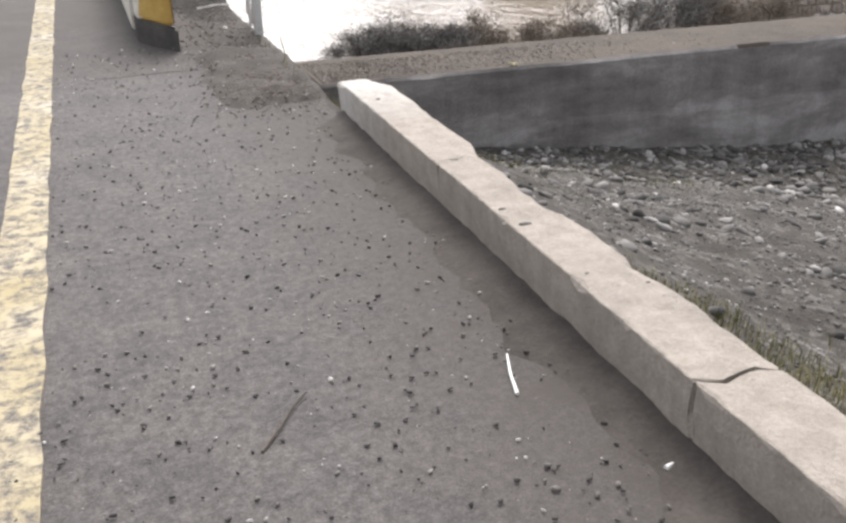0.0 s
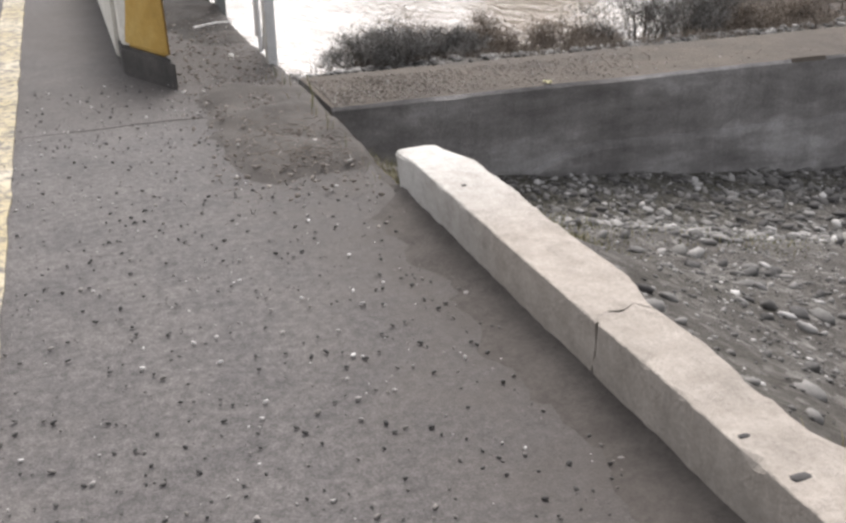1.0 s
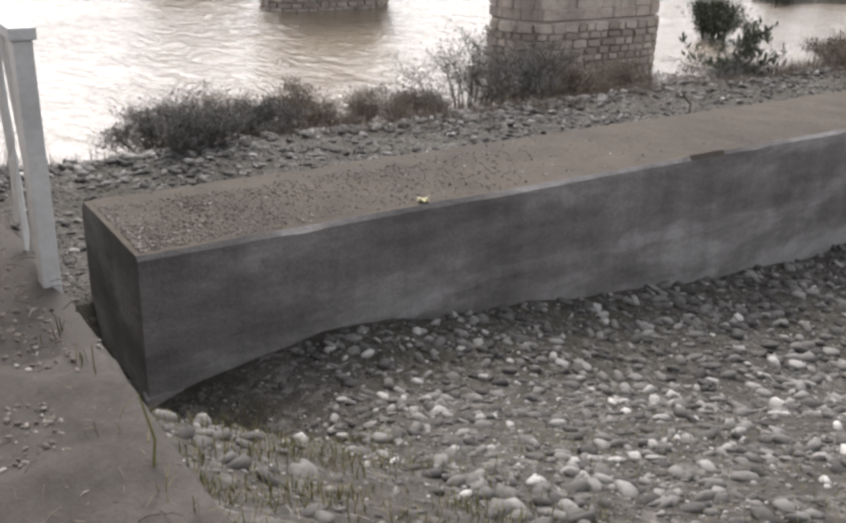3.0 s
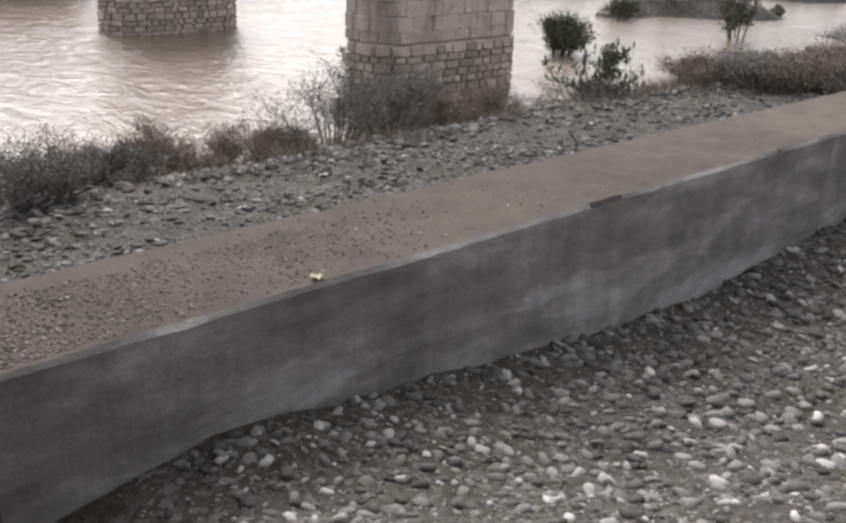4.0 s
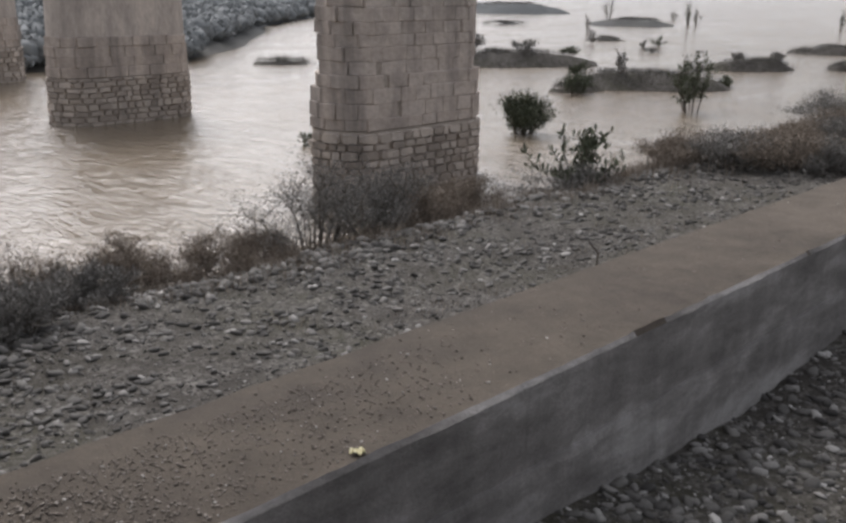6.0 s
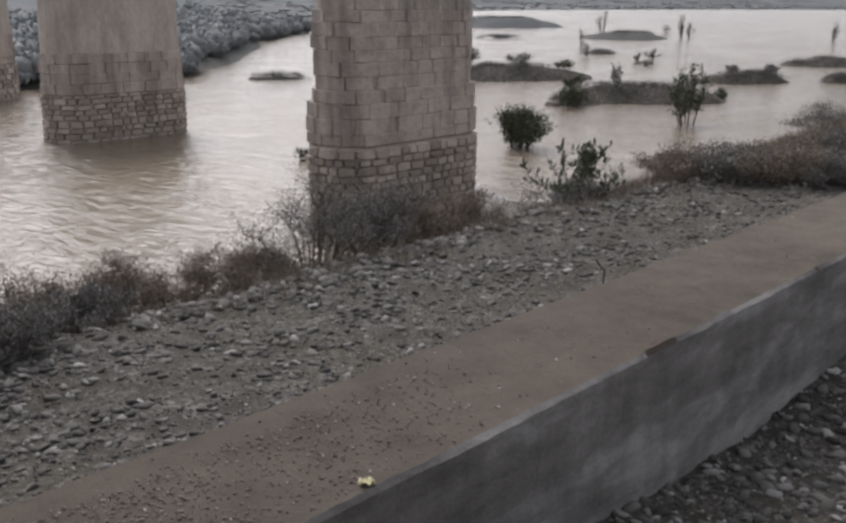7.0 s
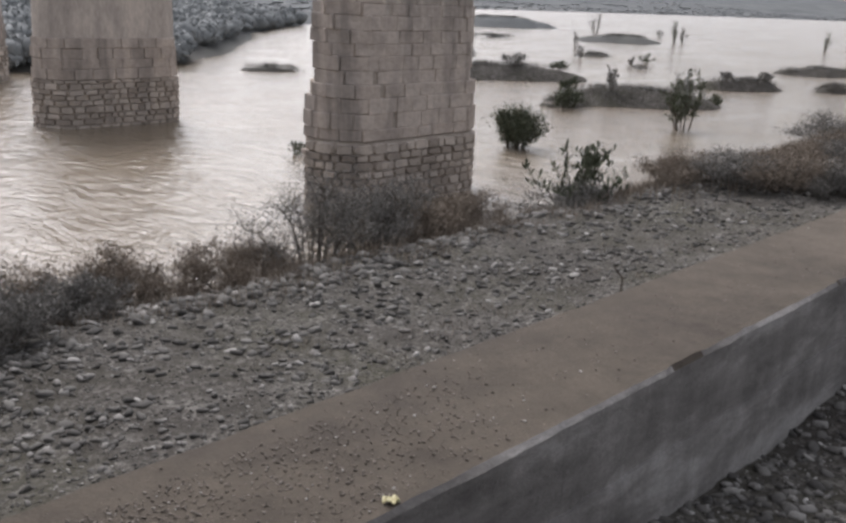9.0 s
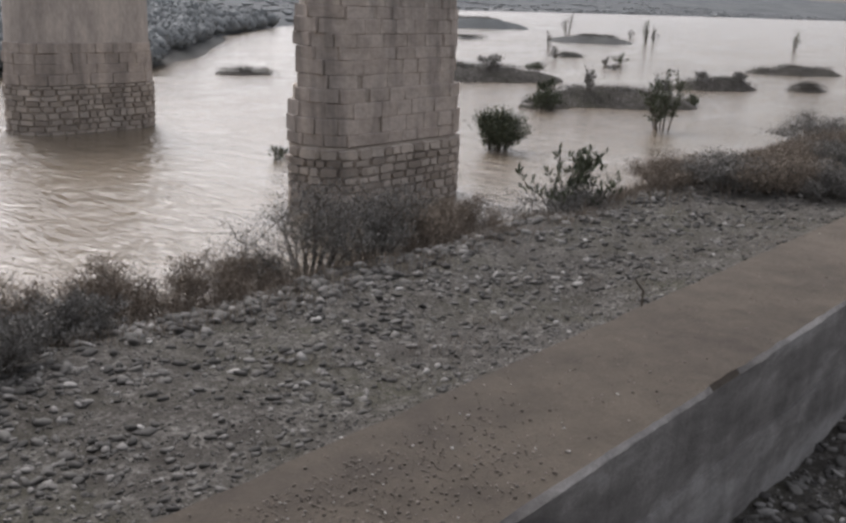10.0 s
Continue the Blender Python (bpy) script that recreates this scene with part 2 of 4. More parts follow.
def masonry(name, low, high, fine, stain):
    """Hewn stone: a slight tint for each block, grain, and grey run-off stains down the face."""
    m, n, l, b = material(name, 0.92, 0, 0.2)
    src = n.new("ShaderNodeObjectInfo")
    c = ramp(n, l, src.outputs["Random"], (0.0, low), (1.0, high))
    g = noise_node(n, l, mapped(n, l), fine, 5, 0.7)
    c = mix(n, l, c, ramp(n, l, g, (0.3, (0.3,) * 3), (0.7, (0.7,) * 3)), 0.5, "OVERLAY")
    geo, mp = n.new("ShaderNodeNewGeometry"), n.new("ShaderNodeMapping")
    l.new(geo.outputs["Position"], mp.inputs[0])
    mp.inputs["Scale"].default_value = (1, 1, 0.13)
    mp.inputs["Location"].default_value = (0.6, 0.0, 0.35)
    run = noise_node(n, l, mp.outputs[0], 0.5, 6, 0.62, 0.5)
    c = mix(n, l, c, (0.085, 0.082, 0.08), ramp(n, l, run, (0.46, (0.0,) * 3), (0.6, (stain,) * 3)))
    patch = noise_node(n, l, geo.outputs["Position"], 1.1, 6, 0.7, 0.4)
    c = mix(n, l, c, (0.13, 0.115, 0.1), ramp(n, l, patch, (0.5, (0.0,) * 3), (0.72, (0.7 * stain,) * 3)))
    l.new(c, b.inputs["Base Color"])
    bump(n, l, b, g, 0.6, 0.03)
    return m


ASHLAR = masonry("ashlar", (0.43, 0.365, 0.315), (0.5, 0.43, 0.375), 5.0, 0.58)
RUBBLE = masonry("rubble", (0.3, 0.255, 0.215), (0.56, 0.49, 0.425), 6.0, 0.4)
MORTAR = worn("mortar", (0.24, 0.21, 0.18), (0.34, 0.295, 0.25), (0.42, 0.365, 0.31), 0.8, 12, 0.95, 0.02)
RENDER_COAT = worn("stained_masonry", (0.23, 0.203, 0.185), (0.365, 0.324, 0.29), (0.499, 0.439, 0.385), 0.3, 8, 0.95, 0.02, stretch=(1, 1, 0.35))
GRIT = per_island("grit", (0.0, (0.03, 0.028, 0.026)), (0.6, (0.07, 0.065, 0.06)), (0.85, (0.16, 0.145, 0.13)), (1.0, (0.55, 0.53, 0.5)))
BARK = worn("bark", (0.045, 0.036, 0.03), (0.08, 0.065, 0.052), (0.12, 0.1, 0.08), 4, 40)
DRY_LEAF = per_island("dry_leaf", (0.0, (0.099, 0.080, 0.062)), (0.5, (0.177, 0.146, 0.116)), (1.0, (0.288, 0.238, 0.189)))
GREY_LEAF = per_island("grey_leaf", (0.0, (0.087, 0.082, 0.074)), (0.5, (0.153, 0.145, 0.133)), (1.0, (0.240, 0.229, 0.210)))
GREEN_LEAF = per_island("green_leaf", (0.0, (0.043, 0.049, 0.031)), (0.5, (0.072, 0.082, 0.051)), (1.0, (0.111, 0.119, 0.076)))
GRASS = per_island("grass_blade", (0.0, (0.075, 0.080, 0.027)), (0.5, (0.140, 0.131, 0.051)), (1.0, (0.263, 0.225, 0.122)))
LITTER = worn("white_litter", (0.6, 0.58, 0.52), (0.72, 0.7, 0.66), (0.8, 0.79, 0.76), 6, 40, 0.6, 0.002, speck=0.1)
YELLOW_LITTER = worn("yellow_litter", (0.42, 0.36, 0.14), (0.5, 0.46, 0.26), (0.56, 0.54, 0.44), 14, 60, 0.5, 0.002, speck=0.1)


# ---- builders ----
def link(name, bm, mat, parent=None, label="", smooth=False):
    me = bpy.data.meshes.new(name)
    bmesh.ops.recalc_face_normals(bm, faces=list(bm.faces))
    bm.to_mesh(me)
    bm.free()
    return link_mesh(name, me, mat, parent, label, smooth)


def link_mesh(name, me, mat, parent=None, label="", smooth=False):
    if not me.materials:
        me.materials.append(mat)
    if smooth:
        me.polygons.foreach_set("use_smooth", [True] * len(me.polygons))
    ob = new(name, me)
    if parent:
        ob.parent = parent
    if label:
        ob["label"] = label
    return ob


def part(name, bm, mat, parent, label="", smooth=False):
    return link(name, bm, mat, parent, label, smooth)


def thing(name, at, label, category, group="", kind=""):
    ob = new(name)
    ob.location = at
    return tagged(ob, label, category, group, kind)


def raw_mesh(name, verts, faces):
    me = bpy.data.meshes.new(name)
    me.from_pydata([tuple(v) for v in verts], [], [tuple(f) for f in faces])
    me.update()
    return me


def box(x0, x1, y0, y1, z0, z1, bevel=0.0, bm=None):
    bm = bm or bmesh.new()
    made = bmesh.ops.create_cube(bm, size=1.0)["verts"]
    for v in made:
        v.co = Vector(((x0 + x1) / 2 + v.co.x * (x1 - x0), (y0 + y1) / 2 + v.co.y * (y1 - y0), (z0 + z1) / 2 + v.co.z * (z1 - z0)))
    if bevel:
        edges = list({e for v in made for e in v.link_edges})
        bmesh.ops.bevel(bm, geom=edges, offset=bevel, segments=2, affect="EDGES", profile=0.6)
    return bm


def tube(points, radii, sides=6, bm=None):
    """A tapered tube along points."""
    bm = bm or bmesh.new()
    rings = []
    for i, p in enumerate(points):
        d = Vector(points[min(i + 1, len(points) - 1)]) - Vector(points[max(i - 1, 0)])
        q = d.to_track_quat("Z", "Y")
        r = radii[i] if hasattr(radii, "__len__") else radii
        rings.append([bm.verts.new(Vector(p) + q @ Vector((r * math.cos(2 * math.pi * k / sides), r * math.sin(2 * math.pi * k / sides), 0))) for k in range(sides)])
    for a, b in zip(rings, rings[1:]):
        for k in range(sides):
            bm.faces.new((a[k], a[(k + 1) % sides], b[(k + 1) % sides], b[k]))
    bm.faces.new(rings[0][::-1])
    bm.faces.new(rings[-1])
    return bm


def nz(x, y, z=0.0):
    return noise.noise(Vector((x, y, z)))


def smooth(a, b, v):
    t = min(1.0, max(0.0, (v - a) / (b - a)))
    return t * t * (3 - 2 * t)


def along(v, knots):
    """Straight lines between knots (value, result)."""
    if v <= knots[0][0]:
        return knots[0][1]
    for (a, p), (b, q) in zip(knots, knots[1:]):
        if v <= b:
            return p + (q - p) * (v - a) / (b - a)
    return knots[-1][1]


# ---- the lie of the land ----
WATER_Z = -5.36
WALL_Y, WALL_BACK, WALL_X, WALL_TOP = 11.2, 12.86, 2.72, -1.36
BED = ((2.6, -2.75), (3.4, -2.6), (4.4, -2.44), (6.0, -2.58), (7.3, -2.72), (9.5, -3.02), (12.0, -3.12), (15.0, -2.95), (40.0, -2.9))
SHORE = ((-400, 95), (0, 80), (30, 76), (44, 75), (59, 90), (86, 119), (140, 160), (200, 215), (300, 270), (420, 280), (900, 240), (2500, 160))
ISLANDS = (
    # x, y, half length, half width, height, turn
    (62.5, 43.0, 6.4, 2.6, 1.3, -0.62), (84.1, 44.4, 4.6, 2.0, 1.0, -0.6), (69.3, 60.0, 6.6, 3.0, 1.3, -0.6),
    (52.2, 71.2, 3.4, 1.0, 0.4, -0.5), (128.6, 109.5, 5.0, 2.0, 0.4, -0.45), (173.5, 144.0, 13.0, 7.0, 2.6, -0.36),
    (149.2, 97.0, 7.6, 5.0, 1.4, -0.45), (107.6, 75.2, 3.2, 1.2, 0.45, -0.5), (112.4, 48.3, 6.4, 2.6, 1.0, -0.56),
    (91.3, 39.0, 3.0, 1.3, 0.7, -0.6), (94.0, 60.8, 1.6, 0.7, 0.3, -0.55), (56.2, 44.4, 2.2, 1.1, 0.5, -0.6),
)


def ground_z(x, y):
    n = 0.05 * nz(x * 0.8, y * 0.8) + 0.02 * nz(x * 3.1, y * 3.1, 4)
    if y < WALL_BACK - 0.2:
        bed = along(x, BED) + 0.06 * nz(x * 0.5, y * 0.5, 9)
        kerbside = 1 - smooth(4.9, 5.6, y)
        edge = 1.36 + 0.28 * kerbside
        run = max(0.0, x - edge)
        fall = 0.48 * min(run, 1.75) + 0.22 * max(0.0, run - 1.75)
        slope = -0.07 - 0.06 * smooth(5.0, 6.2, y) - fall - 0.32 * max(0.0, y - 6.2) - 0.55 * smooth(8.4, 9.6, y) * smooth(4.2, 3.2, x)
        if x < edge - 0.05:
            slope = min(slope, -0.25 - 1.2 * max(0, y - 7.4))
            slope = max(slope, -3.2)
        z = max(slope, bed) if x > edge else max(slope, -2.6)
        t = smooth(-0.35, 0.35, slope - bed)
        return (z if x <= edge else slope * t + bed * (1 - t)) + n
    crest = 19.6 + 0.05 * max(0.0, x - 28) + 0.5 * nz(x * 0.25, 3.0)
    land = -2.45 - 0.45 * smooth(12.8, 15.8, y) + 0.1 * nz(x * 0.35, y * 0.35, 2)
    d = y - crest
    if d > -0.6:
        land -= 1.6 * smooth(-0.6, 4.0, d) + 0.35 * max(0, d - 3.0)
    land = max(land, -8.5)
    for cx, cy, rx, ry, h, a in ISLANDS:
        if abs(x - cx) < 3 * rx + 6 and abs(y - cy) < 3 * rx + 6:
            u, w = (x - cx) * math.cos(a) + (y - cy) * math.sin(a), -(x - cx) * math.sin(a) + (y - cy) * math.cos(a)
            q = (u / rx) ** 2 + (w / ry) ** 2 + 0.7 * nz(x * 0.35, y * 0.35, cx)
            land = max(land, WATER_Z - 1.2 + (0.8 * h + 1.2) * math.exp(-0.5 * max(0, q) ** 2) + 0.2 * nz(x * 0.9, y * 0.9, 7) + 0.12 * nz(x * 2.2, y * 2.2, 8))
    s = y - along(x, SHORE) + 5 * nz(x * 0.05, y * 0.05, 6)
    if s > -6:
        low = smooth(112, 150, x)
        far = WATER_Z - 0.8 + 1.6 * smooth(-4, 4, s) + 3.5 * smooth(5 + 60 * low, 90 + 200 * low, s)
        far -= 4.5 * low * max(0.0, nz(x * 0.006, y * 0.028, 21) - 0.05) * smooth(5, 25, s) * (1 - smooth(140, 220, s))
        far += 95 * smooth(120, 1500, s) * (0.75 + 0.6 * nz(x * 0.0025, y * 0.0025, 11)) + 4 * smooth(20, 200, s) * nz(x * 0.02, y * 0.02, 12)
        land = max(land, far)
    return land + n


def spaced(marks):
    out = []
    for (a, b, step) in marks:
        k = max(1, round((b - a) / step))
        out += [a + (b - a) * i / k for i in range(k)]
    return out + [marks[-1][1]]


XS = spaced(((-2500, -300, 200), (-300, -30, 30), (-30, -2, 4), (-2, 1.2, 0.4), (1.2, 8, 0.12), (8, 22, 0.3), (22, 50, 1.0), (50, 118, 1.2), (118, 190, 2.6), (190, 400, 15), (400, 2600, 120)))
YS = spaced(((-1500, -100, 200), (-100, -10, 10), (-10, -2, 0.8), (-2, 3, 0.25), (3, 11.1, 0.13), (11.1, 13.0, 0.2), (13.0, 21, 0.22), (21, 30, 0.5), (30, 78, 0.9), (78, 150, 2.4), (150, 200, 5), (200, 440, 9), (440, 2500, 80)))
verts = [(x, y, ground_z(x, y)) for y in YS for x in XS]
W = len(XS)
faces = [(j * W + i, j * W + i + 1, (j + 1) * W + i + 1, (j + 1) * W + i) for j in range(len(YS) - 1) for i in range(W - 1)]
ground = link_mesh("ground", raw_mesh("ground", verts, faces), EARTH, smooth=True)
tagged(ground, "brown stony earth bank falling to the river", "ground", kind="structure")

bm = bmesh.new()
bmesh.ops.create_grid(bm, x_segments=1, y_segments=1, size=0.5)
for v in bm.verts:
    v.co = Vector((v.co.x * 4000, 20 + (v.co.y + 0.5) * 700, WATER_Z))
water = link("water", bm, WATER)
tagged(water, "muddy brown river water reflecting a pale sky", "water", kind="structure")


# ---- road ----
def joint(x):
    return 0.05 * nz(x * 1.6, 4.4) + 0.03 * nz(x * 6, 2.2) + 0.012 * nz(x * 19, 7.7)


def strip(x0, x1, y0, y1, z, step, wobble=0.0, thick=0.35, rag=0.0, ragged=(0, 0)):
    """A slab whose top dips a little and whose right and far edges are ragged."""
    bm = bmesh.new()
    nx, ny = max(2, round((x1 - x0) / step)), max(2, round((y1 - y0) / step))
    grid = []
    for j in range(ny + 1):
        row = []
        for i in range(nx + 1):
            x, y = x0 + (x1 - x0) * i / nx, y0 + (y1 - y0) * j / ny
            y += joint(x) * (j == 0 and ragged[0] or j == ny and ragged[1] or 0)
            if i == nx:
                x += rag * (nz(y * 2.3, 1.7) + 0.5 * nz(y * 8, 5.2))
            row.append(bm.verts.new((x, y, z + wobble * (nz(x * 0.9, y * 0.9, 3) + 0.4 * nz(x * 3, y * 3, 8)))))
        grid.append(row)
    for j in range(ny):
        for i in range(nx):
            bm.faces.new((grid[j][i], grid[j][i + 1], grid[j + 1][i + 1], grid[j + 1][i]))
    rim = grid[0] + [r[-1] for r in grid[1:]] + grid[-1][-2::-1] + [r[0] for r in grid[-2:0:-1]]
    low = [bm.verts.new((v.co.x, v.co.y, z - thick)) for v in rim]
    for k in range(len(rim)):
        bm.faces.new((rim[k], low[k], low[(k + 1) % len(rim)], rim[(k + 1) % len(rim)]))
    return bm


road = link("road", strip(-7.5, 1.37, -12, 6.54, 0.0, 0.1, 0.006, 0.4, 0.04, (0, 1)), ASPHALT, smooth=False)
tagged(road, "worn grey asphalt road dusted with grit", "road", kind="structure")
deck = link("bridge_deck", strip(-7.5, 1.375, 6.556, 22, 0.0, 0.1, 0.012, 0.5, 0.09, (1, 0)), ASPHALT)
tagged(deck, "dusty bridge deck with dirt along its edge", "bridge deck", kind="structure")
far_deck = link("bridge_deck", strip(-7.5, 1.375, 22.005, 96, 0.0, 1.0, 0.008, 0.5, 0.03), DECK)
tagged(far_deck, "dusty concrete bridge deck over the river", "bridge deck", kind="structure")
bm = bmesh.new()
rows = []
for j in range(241):
    y = -12 + j * 0.14
    a, b = -0.585 + 0.012 * nz(y * 3, 1) + 0.01 * nz(y * 11, 2), -0.385 + 0.012 * nz(y * 3, 7) + 0.01 * nz(y * 11, 9)
    rows.append([bm.verts.new((x, y, 0.010)) for x in (a, b)] + [bm.verts.new((x, y, -0.02)) for x in (b, a)])
for p, q in zip(rows, rows[1:]):
    for k in range(4):
        bm.faces.new((p[k], p[(k + 1) % 4], q[(k + 1) % 4], q[k]))
tagged(link("road_marking", bm, ROAD_PAINT), "worn pale yellow edge line painted on asphalt", "road marking", kind="structure")


# ---- kerb ----
def kerb_profile(y):
    end = smooth(4.55, 4.95, y)
    w0 = 1.355 + 0.005 * nz(y * 1.7, 3.3) + 0.004 * nz(y * 9, 6.1) + 0.02 * end
    w1 = 1.63 + 0.013 * nz(y * 1.9, 9.3) + 0.011 * nz(y * 8, 2.2) - 0.03 * end - 0.05 * smooth(3.3, 3.1, y) * smooth(2.0, 2.6, y)
    h = 0.235 + 0.008 * nz(y * 1.1, 5.5) - 0.04 * end
    c0 = 0.008 + 0.034 * max(0.0, nz(y * 6.3, 8.8) + 0.6 * nz(y * 19, 1.8) - 0.12) + 0.02 * end
    c1 = 0.014 + 0.07 * max(0.0, nz(y * 3.4, 4.4) + 0.4 * nz(y * 13, 2.6) - 0.1)
    pts = [(w0 + 0.025, -0.12), (w0 + 0.02, 0.03), (w0 + 0.014, 0.08), (w0 + 0.006, 0.15), (w0 + 0.003, h - c0), (w0 + c0 * 0.4, h - c0 * 0.3), (w0 + c0, h)]
    pts += [(w0 + (w1 - w0) * f, h + 0.006 * nz(y * 6, f * 7)) for f in (0.3, 0.45, 0.6, 0.75)]
    pts += [(w1 - c1, h - 0.004), (w1 - c1 * 0.3, h - c1 * 0.35), (w1, h - c1), (w1 + 0.01, 0.1), (w1 + 0.02, 0.0), (w1 + 0.03, -0.3), (w0 + 0.05, -0.3)]
    return pts


def crack(x, z, s):
    return nz(x * 7, z * 4, s) + 0.5 * nz(x * 22, z * 18, s)


def kerb_block(y0, y1, jag0, jag1, seed, parent):
    bm = bmesh.new()
    k = max(3, round((y1 - y0) / 0.035))
    rings = []
    for j in range(k + 1):
        f = j / k
        ring = []
        for i, (x, z) in enumerate(kerb_profile(y0 + (y1 - y0) * f)):
            y = y0 + (y1 - y0) * f
            y += jag0 * (1 - f) ** 8 * crack(x, z, seed) + jag1 * f ** 8 * crack(x, z, seed + 3.7)
            d = Vector((nz(x * 22, y * 22, z * 22), nz(x * 22, y * 22, z * 22 + 9), nz(x * 22, y * 22, z * 22 + 17))) * 0.004
            ring.append(bm.verts.new(Vector((x, y, z)) + d))
        rings.append(ring)
    m = len(rings[0])
    for a, b in zip(rings, rings[1:]):
        for i in range(m):
            bm.faces.new((a[i], b[i], b[(i + 1) % m], a[(i + 1) % m]))
    bm.faces.new(rings[0])
    bm.faces.new(rings[-1][::-1])
    return part("block", bm, KERB, parent)


kerb = thing("kerb", (0, 0, 0), "cracked cream concrete kerb along the asphalt edge", "kerb")
for i, (y0, y1) in enumerate(((-6.0, -3.6), (-3.59, -1.2), (-1.19, 0.937), (0.957, 3.05), (3.068, 4.93))):
    kerb_block(y0, y1, 0.11, 0.11 if y1 < 4 else 0.06, 3.7 * i, kerb)

# ---- retaining wall ----
wall = thing("retaining_wall", (0, 0, 0), "thick grey concrete wall with dirt on its top", "retaining wall", kind="structure")


def wall_body(x0, x1, y0, y1, z0, z1, step, rough_edge, mat_, name, depth=0.02):
    bm = bmesh.new()
    nx = round((x1 - x0) / step)
    prof = []
    for i in range(nx + 1):
        x = x0 + (x1 - x0) * i / nx
        e = rough_edge * (nz(x * 1.3, 2.1) + 0.6 * nz(x * 5, 3.3))
        ring = [(x, y0 + depth * nz(x * 0.8, z, 5) + (0.03 if z < z0 + 0.1 else 0), z) for z in (z0, z0 + 0.35 * (z1 - z0), z0 + 0.7 * (z1 - z0), z1 - 0.03)]
        ring[-1] = (x, y0 + e * 0.5, z1 - 0.035 - abs(e) * 0.6)
        ring += [(x, y0 + 0.035 + abs(e), z1 + 0.3 * e)]
        ring += [(x, y0 + (y1 - y0) * f, z1 + 0.012 * nz(x * 1.5, f * 4)) for f in (0.25, 0.5, 0.75)]
        ring += [(x, y1 - 0.03 + 0.03 * nz(x * 2, 8), z1 - 0.01), (x, y1 + 0.02, z1 - 0.1), (x, y1, z0)]
        prof.append([bm.verts.new(p) for p in ring])
    m = len(prof[0])
    for a, b in zip(prof, prof[1:]):
        for i in range(m):
            bm.faces.new((a[i], a[(i + 1) % m], b[(i + 1) % m], b[i]))
    bm.faces.new(prof[0][::-1])
    bm.faces.new(prof[-1])
    return part(name, bm, mat_, wall)


wall_main = wall_body(WALL_X, 46, WALL_Y, WALL_BACK, -4.2, WALL_TOP, 0.1, 0.035, WALL, "wall_body")
wall_main.data.materials.append(SLAB_TOP)
for p in wall_main.data.polygons:
    if p.center.z > WALL_TOP - 0.05 and p.center.y > WALL_Y + 0.03:
        p.material_index = 1
bm = bmesh.new()
prof = []
for i in range(436):
    x = WALL_X - 0.03 + i * 0.1
    top = -2.12 - 0.55 * smooth(6.4, 4.2, x) - 0.05 * nz(x * 0.5, 1) - 0.05 * nz(x * 2.2, 4) - 0.1 * smooth(4, 9, x)
    out = 0.05 + 0.03 * nz(x * 0.9, 6) + 0.02 * nz(x * 4, 7)
    prof.append([bm.verts.new(p) for p in ((x, WALL_Y + 0.1, -4.2), (x, WALL_Y - out - 0.06, -4.2), (x, WALL_Y - out, top - 0.12), (x, WALL_Y - out * 0.5, top - 0.02), (x, WALL_Y + 0.1, top))])
for a, b in zip(prof, prof[1:]):
    for i in range(5):
        bm.faces.new((a[i], b[i], b[(i + 1) % 5], a[(i + 1) % 5]))
bm.faces.new(prof[0])
bm.faces.new(prof[-1][::-1])
part("footing", bm, FOOTING, wall, "rough bulging concrete footing")

# ---- parapet on the bridge ----
parapet = thing("parapet", (0.31, 7.27, 0.05), "low concrete parapet with a yellow end", "parapet")


def prism(plan, z0, z1, bevel=0.0):
    bm = bmesh.new()
    lo = [bm.verts.new((x, y, z0)) for x, y in plan]
    hi = [bm.verts.new((x, y, z1)) for x, y in plan]
    bm.faces.new(lo[::-1])
    bm.faces.new(hi)
    for k in range(len(plan)):
        bm.faces.new((lo[k], lo[(k + 1) % len(plan)], hi[(k + 1) % len(plan)], hi[k]))
    if bevel:
        bmesh.ops.bevel(bm, geom=list(bm.edges), offset=bevel, segments=2, affect="EDGES")
    return bm


part("body", prism(((0.0, 1.0), (0.31, 1.0), (0.31, 34), (0.0, 34)), 0, 0.63, 0.012), WHITEWASH, parapet, "whitewashed concrete body")


def battered(plan, z0, z1, inset, bevel):
    """A prism whose sides lean inwards by inset towards the top."""
    bm = prism(plan, z0, z1)
    mid = sum((Vector(p) for p in plan), Vector((0, 0))) / len(plan)
    for v in bm.verts:
        if v.co.z > (z0 + z1) / 2:
            d = Vector((v.co.x, v.co.y)) - mid
            d = d * max(0.0, 1 - inset / d.length)
            v.co.x, v.co.y = mid.x + d.x, mid.y + d.y
    bmesh.ops.bevel(bm, geom=list(bm.edges), offset=bevel, segments=3, affect="EDGES")
    return bm


part("end_block", battered(((0.05, 0.6), (0.3, 0.03), (0.31, 0.99), (0.05, 0.99)), 0.15, 0.64, 0.045, 0.028), YELLOW, parapet, "yellow painted end block")
part("side_face", prism(((0.03, 0.66), (0.09, 0.6), (0.09, 0.985), (0.03, 0.985)), 0.152, 0.585, 0.008), WHITEWASH, parapet, "pale flaking side of the end block")
part("base", prism(((0.02, 0.63), (0.318, -0.02), (0.318, 0.99), (0.02, 0.99)), -0.08, 0.148, 0.02), TAR, parapet, "black tarred base")

